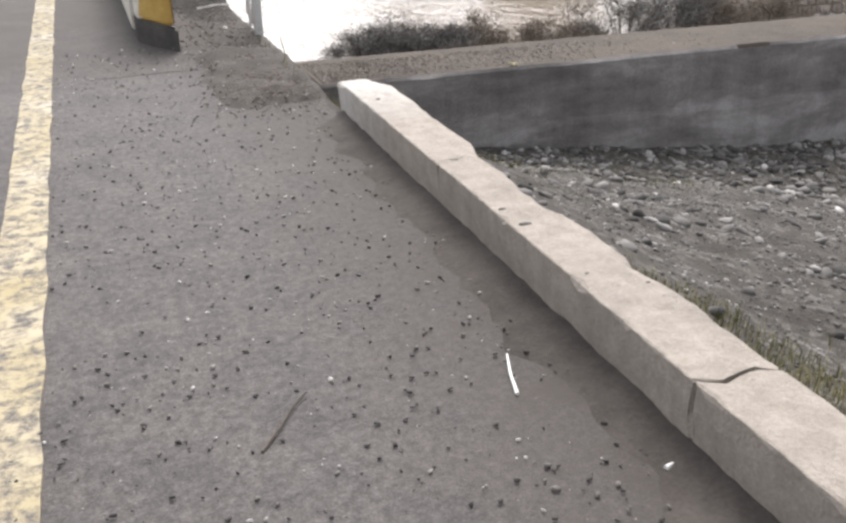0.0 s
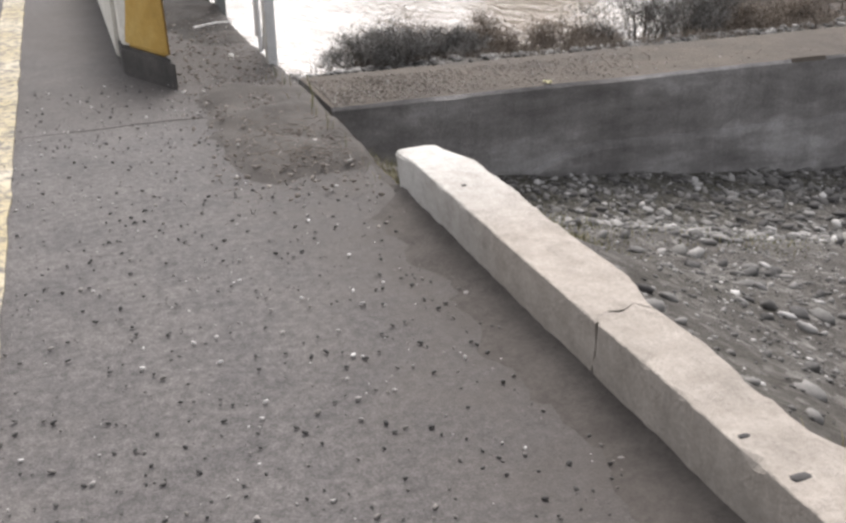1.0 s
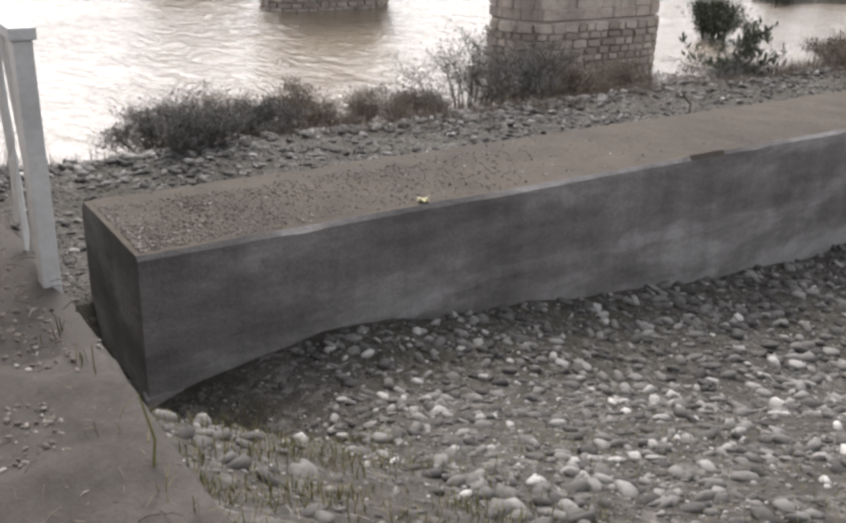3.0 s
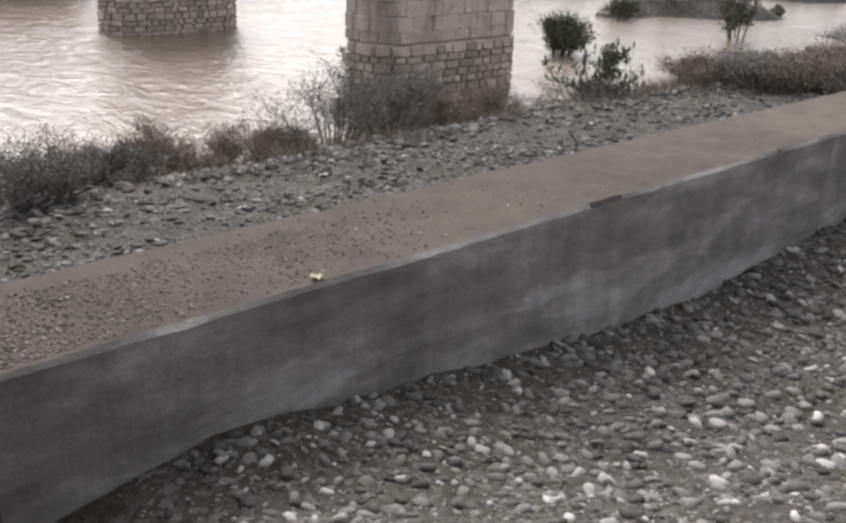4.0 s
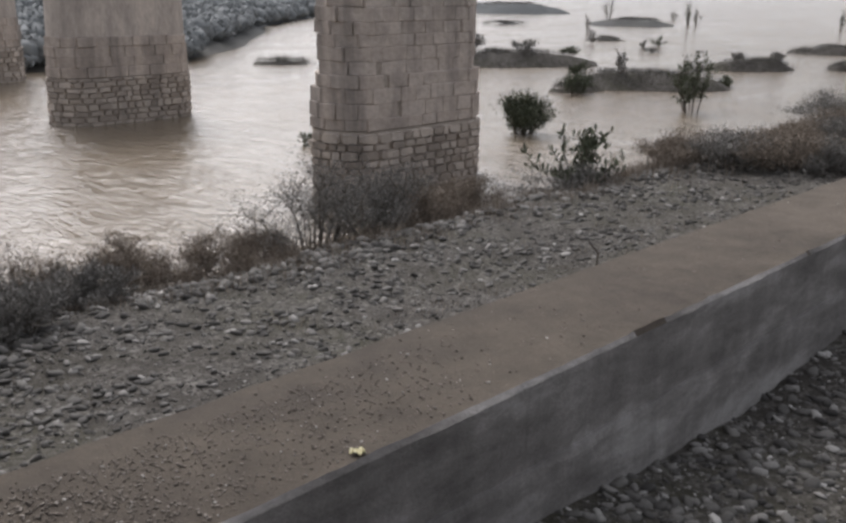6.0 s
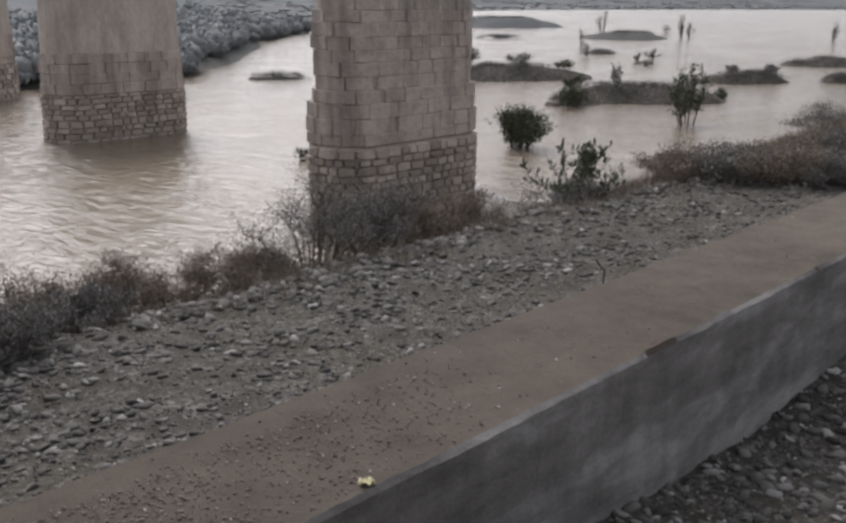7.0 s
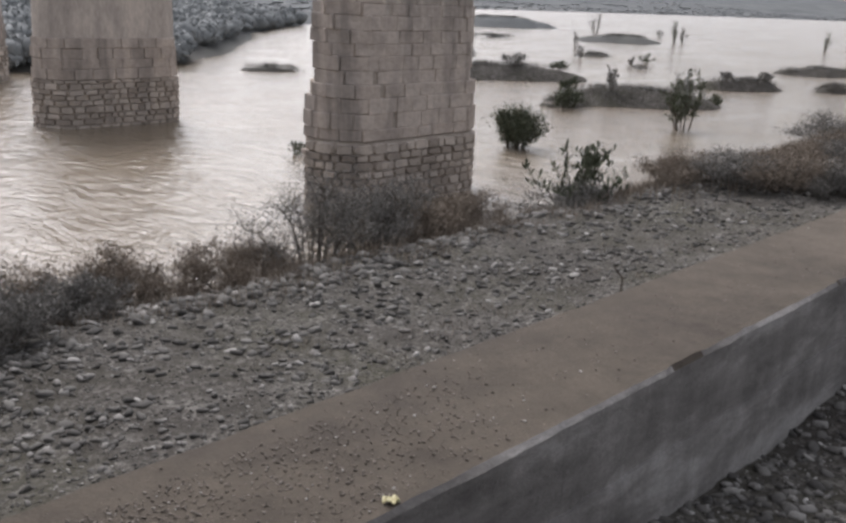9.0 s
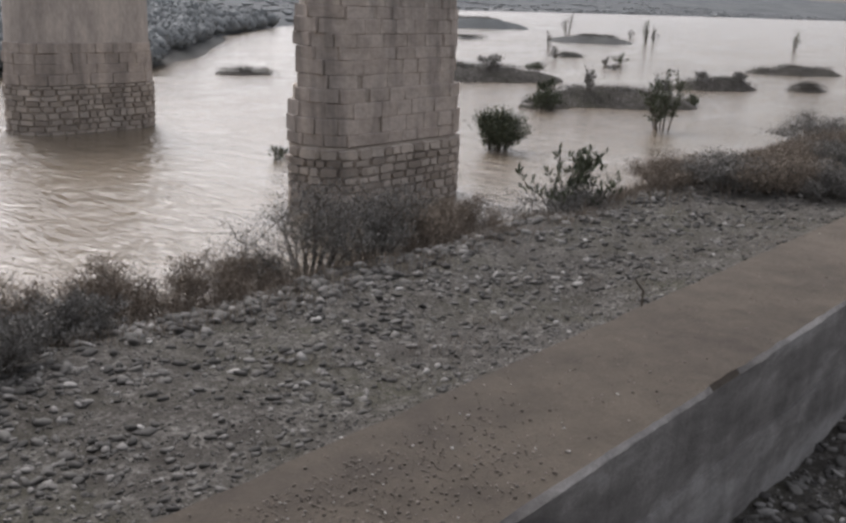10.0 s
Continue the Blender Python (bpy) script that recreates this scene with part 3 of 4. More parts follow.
# ---- railing ----
rail = thing("railing", (1.395, 7.86, 0), "white painted steel railing with a broken first bay", "railing")
part("end_post", box(-0.036, 0.036, -0.05, 0.05, -0.3, 0.985, 0.006), RAIL_WHITE, rail)
part("top_rail", box(-0.05, 0.05, -0.065, 2.24, 0.987, 1.035, 0.008), RAIL_WHITE, rail)
part("bracket", box(-0.02, 0.02, 0.78, 0.9, 0.9, 0.985, 0.01), RAIL_WHITE, rail)
for y, bow, low in ((0.15, 0.05, 0.02), (0.27, -0.06, 0.05), (0.4, 0.09, 0.0), (0.52, 0.03, 0.1)):
    pts = [(0.01 * math.sin(f * 5), y + bow * math.sin(math.pi * f) + 0.1 * bow * math.sin(9 * f), low + (0.98 - low) * f) for f in [i / 10 for i in range(11)]]
    part("baluster", tube(pts, 0.017, 6), RAIL_WHITE, rail, "bent white bar")
part("post", box(-0.045, 0.045, 2.25, 2.35, -0.3, 1.05, 0.006), RAIL_GREY, rail, "dark grey steel post")
part("top_rail", box(-0.05, 0.05, 2.36, 14.0, 0.99, 1.035, 0.008), RAIL_WHITE, rail)
part("bottom_rail", box(-0.025, 0.025, 2.36, 14.0, 0.1, 0.14, 0.004), RAIL_WHITE, rail)
bm0 = bmesh.new()
tube([(0, 0, 0.13), (0.0, 0.03, 0.4), (0, 0, 0.56), (0, -0.03, 0.72), (0, 0, 0.99)], 0.014, 6, bm0)
bal = part("baluster", bm0, RAIL_WHITE, rail)
bal.location = (0, 2.5, 0)
for i in range(1, 88):
    b = new("baluster", bal.data)
    b.parent, b.location = rail, (0, 2.5 + 0.13 * i, 0)
for y in (4.7, 7.05, 9.4, 11.75, 13.95):
    part("post", box(-0.04, 0.04, y, y + 0.09, -0.3, 1.05, 0.006), RAIL_GREY, rail)


# ---- old bridge piers ----
def stadium(half, r, n):
    """Points round a pier with round noses, by equal steps; half: half the straight side."""
    total = 4 * half + 2 * math.pi * r
    for k in range(n):
        d = total * k / n
        if d < 2 * half:
            yield (-half + d, -r), (0, -1)
        elif d < 2 * half + math.pi * r:
            a = -math.pi / 2 + (d - 2 * half) / r
            yield (half + r * math.cos(a), r * math.sin(a)), (math.cos(a), math.sin(a))
        elif d < 4 * half + math.pi * r:
            yield (half - (d - 2 * half - math.pi * r), r), (0, 1)
        else:
            a = math.pi / 2 + (d - 4 * half - math.pi * r) / r
            yield (-half + r * math.cos(a), r * math.sin(a)), (math.cos(a), math.sin(a))


def core(half, r0, r1, z0, z1, n=64):
    bm = bmesh.new()
    lo = [bm.verts.new((*p, z0)) for p, _ in stadium(half, r0, n)]
    hi = [bm.verts.new((*p, z1)) for p, _ in stadium(half, r1, n)]
    for k in range(n):
        bm.faces.new((lo[k], lo[(k + 1) % n], hi[(k + 1) % n], hi[k]))
    bm.faces.new(lo[::-1])
    bm.faces.new(hi)
    return bm


def block_mesh(w, h, d, seed):
    """A hewn block: width x, depth y outwards, height z, with worn edges."""
    rnd = random.Random(seed)
    bm = box(-w / 2, w / 2, -d, 0, 0, h)
    bmesh.ops.bevel(bm, geom=list(bm.edges), offset=0.022, segments=1, affect="EDGES")
    for v in bm.verts:
        v.co += Vector((rnd.uniform(-1, 1), rnd.uniform(-1, 1), rnd.uniform(-1, 1))) * 0.016
    me = bpy.data.meshes.new("block")
    bm.to_mesh(me)
    bm.free()
    me.materials.append(ASHLAR)
    return me


BLOCKS = [[block_mesh(w - 0.014, 0.468, 0.22, 10 * i + k) for k in range(3)] for i, w in enumerate((0.75, 0.95, 1.2))]
WIDTHS = (0.75, 0.95, 1.2)


def spot(half, r, d):
    total = 4 * half + 2 * math.pi * r
    d %= total
    if d < 2 * half:
        return (-half + d, -r), (0, -1)
    if d < 2 * half + math.pi * r:
        a = -math.pi / 2 + (d - 2 * half) / r
        return (half + r * math.cos(a), r * math.sin(a)), (math.cos(a), math.sin(a))
    if d < 4 * half + math.pi * r:
        return (half - (d - 2 * half - math.pi * r), r), (0, 1)
    a = math.pi / 2 + (d - 4 * half - math.pi * r) / r
    return (-half + r * math.cos(a), r * math.sin(a)), (math.cos(a), math.sin(a))


def rubble_mesh(seed):
    """A roughly squared stone, one metre wide and high, to be scaled."""
    r_ = random.Random(seed)
    bm = box(-0.5, 0.5, -0.14, 0.09, 0, 1)
    bmesh.ops.bevel(bm, geom=[e for e in bm.edges if abs(e.verts[0].co.y - e.verts[1].co.y) > 0.01], offset=0.14, segments=1, affect="EDGES")
    for v in bm.verts:
        k = 0.86 if v.co.y > 0 else 1.0
        v.co = Vector((v.co.x * k + r_.uniform(-0.06, 0.06), v.co.y + r_.uniform(-0.02, 0.03), 0.5 + (v.co.z - 0.5) * k + r_.uniform(-0.07, 0.07)))
    bmesh.ops.recalc_face_normals(bm, faces=list(bm.faces))
    me = bpy.data.meshes.new("rubble_stone")
    bm.to_mesh(me)
    bm.free()
    me.materials.append(RUBBLE)
    return me


RUBBLE_STONES = [rubble_mesh(200 + k) for k in range(10)]


def rubble_courses(p, half, r, z0, z1, rnd):
    """Uneven rubble courses round the foot, on the sides that face the river bank."""
    z, total = z0, 4 * half + 2 * math.pi * r
    while z < z1 - 0.12:
        h = min(rnd.uniform(0.24, 0.38), z1 - z)
        d = rnd.uniform(0, 0.4)
        end = d + total
        while d < end - 0.2:
            w = rnd.uniform(0.3, 0.75)
            (px, py), (nx_, ny_) = spot(half, r, d + w / 2)
            d += w
            if ny_ > 0.4:
                continue
            b = new("rubble_stone", RUBBLE_STONES[rnd.randrange(10)])
            b.parent, b.location = p, (px, py, z)
            b.rotation_euler = (0, rnd.uniform(-0.05, 0.05), math.atan2(ny_, nx_) - math.pi / 2)
            b.scale = (w * 0.97, 1, h * rnd.uniform(0.88, 0.98))
        z += h


HALF = 2.2


def pier(x, y, label, pieces, seed, top):
    """pieces: heights of the hewn courses; below them rubble, above them smooth stained masonry."""
    rnd = random.Random(seed)
    p = thing("bridge_pier", (x, y, 0), label, "bridge pier", "piers of the old bridge")
    part("foundation", core(HALF, 1.52, 1.48, -9, -3.1), MORTAR, p)
    rubble_courses(p, HALF, 1.52, -5.55, -3.08, rnd)
    tops = pieces
    part("shaft", core(HALF, 1.38, 1.36, -3.1, -1.2), MORTAR, p)
    part("shaft", core(HALF, 1.235, 1.14, -1.25, top - 0.3), MORTAR, p)
    z, r = -3.06, 1.49
    while z < tops - 0.1:
        if -1.5 < z < -1.0 and r > 1.4:
            r -= 0.15
        total = 4 * HALF + 2 * math.pi * r
        d, tall = rnd.uniform(0, 1), rnd.uniform(0.36, 0.54)
        end = d + total
        while d < end - 0.3:
            i = rnd.randrange(3)
            w = WIDTHS[i]
            (px, py), (nx_, ny_) = spot(HALF, r, d + w / 2)
            d += w
            if ny_ > 0.5:
                continue
            b = new("block", BLOCKS[i][rnd.randrange(3)])
            b.parent = p
            proud = rnd.uniform(-0.035, 0.03)
            b.location = (px + proud * nx_, py + proud * ny_, z)
            b.rotation_euler = (rnd.uniform(-0.015, 0.015), rnd.uniform(-0.012, 0.012), math.atan2(ny_, nx_) - math.pi / 2)
            b.scale = (1, 1, tall / 0.47)
        z += tall
        r -= 0.012
    part("upper_shaft", core(HALF, r - 0.02, r - 0.08, z, top, 96), RENDER_COAT, p, "water-stained smooth masonry")
    return p


pier(26.0, 31.44, "tall old stone bridge pier with worn hewn blocks", 1.75, 5, 3.2)
pier(26.0, 51.75, "old stone bridge pier standing in the river", -1.1, 6, 2.3)
pier(26.0, 72.0, "distant old stone bridge pier in brown water", -1.1, 7, 1.2)


# ---- pebbles ----
def pebble_shapes(count):
    out, shape_rnd = [], random.Random(12)
    for s in range(count):
        bm = bmesh.new()
        bmesh.ops.create_cube(bm, size=1.4)
        bmesh.ops.subdivide_edges(bm, edges=list(bm.edges), cuts=1, use_grid_fill=True)
        bmesh.ops.triangulate(bm, faces=list(bm.faces))
        for v in bm.verts:
            v.co = v.co.lerp(v.co.normalized(), 0.8)
        sq = Vector((1.0, shape_rnd.uniform(0.5, 0.9), shape_rnd.uniform(0.26, 0.52)))
        for v in bm.verts:
            v.co *= 1 + 0.46 * noise.noise(v.co * 1.1 + Vector((s * 3.1, 0, 0)))
            v.co = Vector((v.co.x * sq.x, v.co.y * sq.y, v.co.z * sq.z))
        bm.verts.ensure_lookup_table()
        out.append((np.array([v.co[:] for v in bm.verts]), np.array([[v.index for v in f.verts] for f in bm.faces])))
        bm.free()
    return out


SHAPES = pebble_shapes(14)


def chip_shapes(count):
    """Small angular stones of few faces."""
    out, r_ = [], random.Random(41)
    for _ in range(count):
        bm = bmesh.new()
        bmesh.ops.create_icosphere(bm, subdivisions=1, radius=1.0)
        flat = r_.uniform(0.35, 0.65)
        for v in bm.verts:
            v.co = v.co * r_.uniform(0.72, 1.2)
            v.co.z *= flat
        bm.verts.ensure_lookup_table()
        out.append((np.array([v.co[:] for v in bm.verts]), np.array([[v.index for v in f.verts] for f in bm.faces])))
        bm.free()
    return out


CHIPS = chip_shapes(10)


def scatter(name, places, mat, label, category, shapes=SHAPES):
    """Many small stones as one mesh; places: x, y, z, radius."""
    rnd = np.random.RandomState(len(places))
    allv, allf, base = [], [], 0
    for x, y, z, r in places:
        v, f = shapes[rnd.randint(len(shapes))]
        e = Euler((rnd.normal(0, 0.25), rnd.normal(0, 0.25), rnd.uniform(0, 6.28))).to_matrix()
        allv.append((v * r) @ np.array(e).T + (x, y, z))
        allf.append(f + base)
        base += len(v)
    allv, allf = np.concatenate(allv), np.concatenate(allf)
    me = bpy.data.meshes.new(name)
    me.vertices.add(len(allv))
    me.vertices.foreach_set("co", allv.ravel())
    me.loops.add(allf.size)
    me.loops.foreach_set("vertex_index", allf.ravel())
    me.polygons.add(len(allf))
    me.polygons.foreach_set("loop_start", np.arange(len(allf)) * 3)
    me.polygons.foreach_set("use_smooth", np.ones(len(allf), bool))
    me.update(calc_edges=True)
    me.validate()
    ob = link_mesh(name, me, mat)
    return tagged(ob, label, category, kind="stuff")


rnd = random.Random(3)
places, chips, big = [], [], []
while len(places) < 15500:
    x, y = 1.9 + 22 * rnd.random() ** 1.6, rnd.uniform(1.5, 11.12)
    z = ground_z(x, y)
    if x < 3.0 + 0.7 * nz(x, y, 2) + 0.45 * max(0.0, 6.3 - y) + 0.35 * max(0.0, y - 8.0) and rnd.random() < 0.88:
        continue
    if x < 3.6 and y > 9.3 and rnd.random() < 0.8:
        continue
    if y < 6.4 + 0.8 * nz(x * 0.6, y * 0.6, 1) and rnd.random() < 0.6:
        continue
    if x < 9 and y < 8.6 and nz(x * 0.9, y * 0.9, 14) + 0.5 * nz(x * 2.3, y * 2.3, 15) > 0.12 and rnd.random() < 0.75:
        continue
    r = (0.013 + 0.075 * rnd.random() ** 3.4) * (1 + 0.35 * smooth(5, 9, x))
    (big if r > 0.08 and x < 13 and len(big) < 160 else places).append((x, y, z + r * 0.08, r))
while len(chips) < 15000:
    x, y = 1.75 + 8.5 * rnd.random() ** 1.3, rnd.uniform(1.0, 11.1)
    z = ground_z(x, y)
    if x < 2.7 + 0.5 * nz(x, y, 5) and rnd.random() < 0.8:
        continue
    r = 0.007 + 0.016 * rnd.random() ** 2.5
    chips.append((x, y, z + r * 0.1, r))
scatter("river_stones", places, BED_PEBBLE, "grey river cobbles heaped below the wall", "stones")
scatter("river_gravel", chips, BED_PEBBLE, "grey gravel between the cobbles below the wall", "gravel", CHIPS)
places, chips = [], []
while len(places) < 15500:
    x, y = 1.0 + 34 * rnd.random() ** 1.35, rnd.uniform(12.95, 21.0)
    z = ground_z(x, y)
    thin = nz(x * 0.45, y * 0.9, 8) + 0.6 * nz(x * 1.6, y * 1.6, 13) + 0.35 * smooth(15.2, 13.6, y)
    if rnd.random() < 0.82 * smooth(-0.12, 0.3, thin):
        continue
    r = (0.02 + 0.095 * rnd.random() ** 3.3) * (1.0 + 0.6 * smooth(18.0, 19.4, y) - 0.3 * smooth(17, 15, y))
    (big if r > 0.1 and x < 17 and len(big) < 300 else places).append((x, y, z + r * 0.06, r))
while len(chips) < 22000:
    x, y = 2.0 + 16 * rnd.random() ** 1.2, 12.95 + 6.5 * rnd.random() ** 1.3
    r = 0.008 + 0.018 * rnd.random() ** 2.5
    chips.append((x, y, ground_z(x, y) + r * 0.1, r))
scatter("bank_stones", places, PEBBLE, "pale river cobbles on the flat bank", "stones")
scatter("bank_gravel", chips, PEBBLE, "grey gravel between the cobbles of the bank", "gravel", CHIPS)


# ---- shrubs ----
def shrub(name, at, size, leaves, leaf, mat, label, category, seed, spiky=0.3, stems=14, lean=0.0, sprawl=1.0, fuzz=0.085, slim=0.11):
    """Stems that fork from the base, with many small narrow leaves along their outer ends. size: half width x, half width y, height."""
    rnd = random.Random(seed)
    t = thing(name, at, label, category)
    wood, ends = bmesh.new(), []
    for s in range(stems):
        a, out = rnd.uniform(0, 2 * math.pi), rnd.random() ** 0.6
        top = Vector((math.cos(a) * out * size[0] * sprawl + lean, math.sin(a) * out * size[1] * sprawl, size[2] * (1.05 - 0.55 * out ** 2) * rnd.uniform(0.6, 1.0)))
        foot = Vector((math.cos(a) * out * size[0] * 0.35, math.sin(a) * out * size[1] * 0.35, -0.1))
        pts = []
        for i in range(5):
            f = i / 4
            p = foot.lerp(top, f) + Vector((rnd.uniform(-1, 1), rnd.uniform(-1, 1), 0)) * 0.05 * size[2] * f
            p.z += 0.12 * size[2] * math.sin(math.pi * f)
            pts.append(p)
        r = 0.012 * size[2] + 0.006
        tube(pts, [r * (1 - 0.8 * i / 4) for i in range(5)], 4, wood)
        for _ in range(5):
            i = rnd.randrange(1, 5)
            p = pts[i]
            q = p + Vector((rnd.uniform(-0.35, 0.35) * size[0], rnd.uniform(-0.35, 0.35) * size[1], rnd.uniform(0.05, 0.35) * size[2]))
            tube([p, p.lerp(q, 0.5) + Vector((0, 0, 0.02)), q], [r * 0.45, r * 0.3, r * 0.15], 3, wood)
            ends.append((p, q))
        ends.append((pts[2], pts[4]))
    part("trunk", wood, BARK, t)
    co, fa = [], []
    for k in range(leaves):
        p, q = ends[rnd.randrange(len(ends))]
        c = p.lerp(q, rnd.random() ** 0.7) + Vector((rnd.gauss(0, 1) * fuzz * size[0], rnd.gauss(0, 1) * fuzz * size[1], rnd.gauss(0, 1) * 0.6 * fuzz * size[2]))
        if c.z < -0.05:
            c.z = abs(c.z)
        d = Vector((rnd.gauss(0, 1), rnd.gauss(0, 1), rnd.gauss(0, 0.6) + spiky * 2)).normalized()
        w = d.cross(Vector((rnd.gauss(0, 1), rnd.gauss(0, 1), rnd.gauss(0, 1)))).normalized()
        ln = leaf * rnd.uniform(0.6, 1.4)
        b = len(co)
        co += [c, c + d * ln * 0.5 + w * ln * slim, c + d * ln, c + d * ln * 0.5 - w * ln * slim]
        fa.append((b, b + 1, b + 2, b + 3))
    link_mesh("foliage", raw_mesh("foliage", co, fa), mat, t)
    return t


def on_ground(x, y, dz=0.0):
    return (x, y, ground_z(x, y) + dz)


# ---- shrubs of the bank ----
BANK_SHRUBS = (
    # x, y, half widths, height, leaf, tint, seed
    (13.4, 21.2, 1.9, 1.3, 1.75, GREY_LEAF, 1), (14.9, 20.8, 1.5, 1.0, 1.4, GREY_LEAF, 7), (12.0, 21.4, 1.0, 0.8, 0.9, DRY_LEAF, 8),
    (10.3, 21.0, 1.3, 0.8, 0.85, DRY_LEAF, 2), (8.9, 21.3, 1.0, 0.8, 1.15, DRY_LEAF, 3), (7.4, 21.6, 1.1, 0.8, 1.3, DRY_LEAF, 9),
    (6.1, 21.0, 1.2, 0.9, 1.1, GREY_LEAF, 4), (6.3, 19.4, 1.0, 0.8, 0.75, GREY_LEAF, 5), (7.9, 20.1, 0.8, 0.6, 0.6, GREY_LEAF, 10),
    (16.6, 21.1, 1.2, 0.9, 1.1, DRY_LEAF, 6), (18.4, 21.3, 1.1, 0.8, 0.95, DRY_LEAF, 13),
)
for x, y, sx, sy, h, mat, seed in BANK_SHRUBS:
    shrub("shrub", on_ground(x, y), (sx, sy, h), 11000, 0.07, mat, "dry grey-brown riverside shrub on the bank edge", "shrub", seed, 0.5, 22, 0, 1.0, 0.1)
shrub("shrub", on_ground(21.6, 20.6), (1.9, 1.2, 0.8), 8000, 0.09, GREY_LEAF, "low dry shrub on the stony bank", "shrub", 14, 0.4, 26)
shrub("shrub", on_ground(22.1, 20.7), (1.5, 1.1, 1.6), 760, 0.2, GREEN_LEAF, "spiky dark shrub with bare upright shoots on the stony bank", "shrub", 11, 0.9, 17, 0.2, 1.0, 0.035, 0.16)
THICKET = ((25.6, 19.8, 1.5, 1.1, 0.85, 21), (26.6, 18.4, 1.7, 1.2, 1.0, 22), (27.0, 17.1, 1.6, 1.2, 0.95, 23), (28.2, 16.4, 1.5, 1.1, 0.8, 24), (29.6, 17.8, 1.6, 1.1, 0.9, 27), (30.9, 17.1, 1.1, 0.9, 1.05, 28), (34.5, 18.4, 2.4, 1.2, 0.85, 25), (38.5, 20.0, 3.0, 1.4, 0.95, 26))
for x, y, sx, sy, h, seed in THICKET:
    shrub("shrub", on_ground(x, y), (sx, sy, h), 11000, 0.085, DRY_LEAF if seed % 2 else GREY_LEAF, "rounded dry brown thicket on the river bank", "shrub", seed, 0.4, 26, 0, 1.0, 0.11)

# ---- growth standing in the river ----
shrub("willow", (38.6, 35.4, WATER_Z - 0.1), (1.5, 1.2, 1.9), 9000, 0.17, GREEN_LEAF, "dense dark green willow standing in the river", "willow bush", 31, 0.5, 34, 0, 1.0, 0.13, 0.14)
shrub("willow", (53.4, 34.0, WATER_Z - 0.1), (2.0, 1.6, 3.4), 1500, 0.24, GREEN_LEAF, "thin open willow standing in shallow water", "willow bush", 32, 0.6, 9, 0, 1.0, 0.05, 0.14)
shrub("willow", (55.0, 43.6, WATER_Z - 0.05), (1.6, 1.0, 1.3), 1500, 0.2, GREEN_LEAF, "small willow clump on a gravel island", "willow bush", 33, 0.6, 14, 0, 1.0, 0.1, 0.14)
for k, (x, y, sx, h, n_) in enumerate((
    (59, 46.0, 1.0, 0.9, 450), (61.2, 44.0, 0.5, 1.3, 250), (66.4, 40.6, 1.4, 0.9, 450), (68.4, 39.2, 0.9, 0.8, 350), (66, 62.4, 1.8, 1.7, 700), (70, 60, 1.8, 1.1, 600), (73.5, 57.2, 1.3, 0.8, 400),
    (169.4, 115.1, 2.2, 4.2, 450), (120.5, 87.1, 0.7, 2.6, 160), (162.2, 93.5, 1.8, 3.6, 420), (163.8, 92.7, 1.3, 2.8, 300), (176.9, 104.9, 1.2, 2.0, 200), (176.5, 71.6, 1.8, 3.2, 300),
    (100.5, 72.8, 0.9, 1.4, 300), (98.7, 64.7, 0.6, 0.9, 200), (104.7, 66.2, 1.2, 1.0, 300), (82.5, 45.4, 1.4, 0.7, 400), (86.0, 43.2, 1.2, 0.8, 400), (28.2, 39.5, 0.7, 0.5, 120), (29.2, 39.2, 0.4, 0.4, 90),
)):
    shrub("willow", (x, y, max(ground_z(x, y), WATER_Z - 0.1)), (sx, sx * 0.7, h), n_, 0.24, GREY_LEAF if k % 3 else GREEN_LEAF, "small dark bush growing on a river island", "willow bush", 40 + k, 0.6, 8, 0, 1.0, 0.1, 0.16)


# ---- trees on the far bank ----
# pale blue-grey leaf tint: the haze of distance is painted into the colour
HAZED_LEAF = per_island("hazed_leaf", (0.0, (0.165, 0.175, 0.176)), (0.5, (0.185, 0.195, 0.196)), (1.0, (0.205, 0.215, 0.214)))


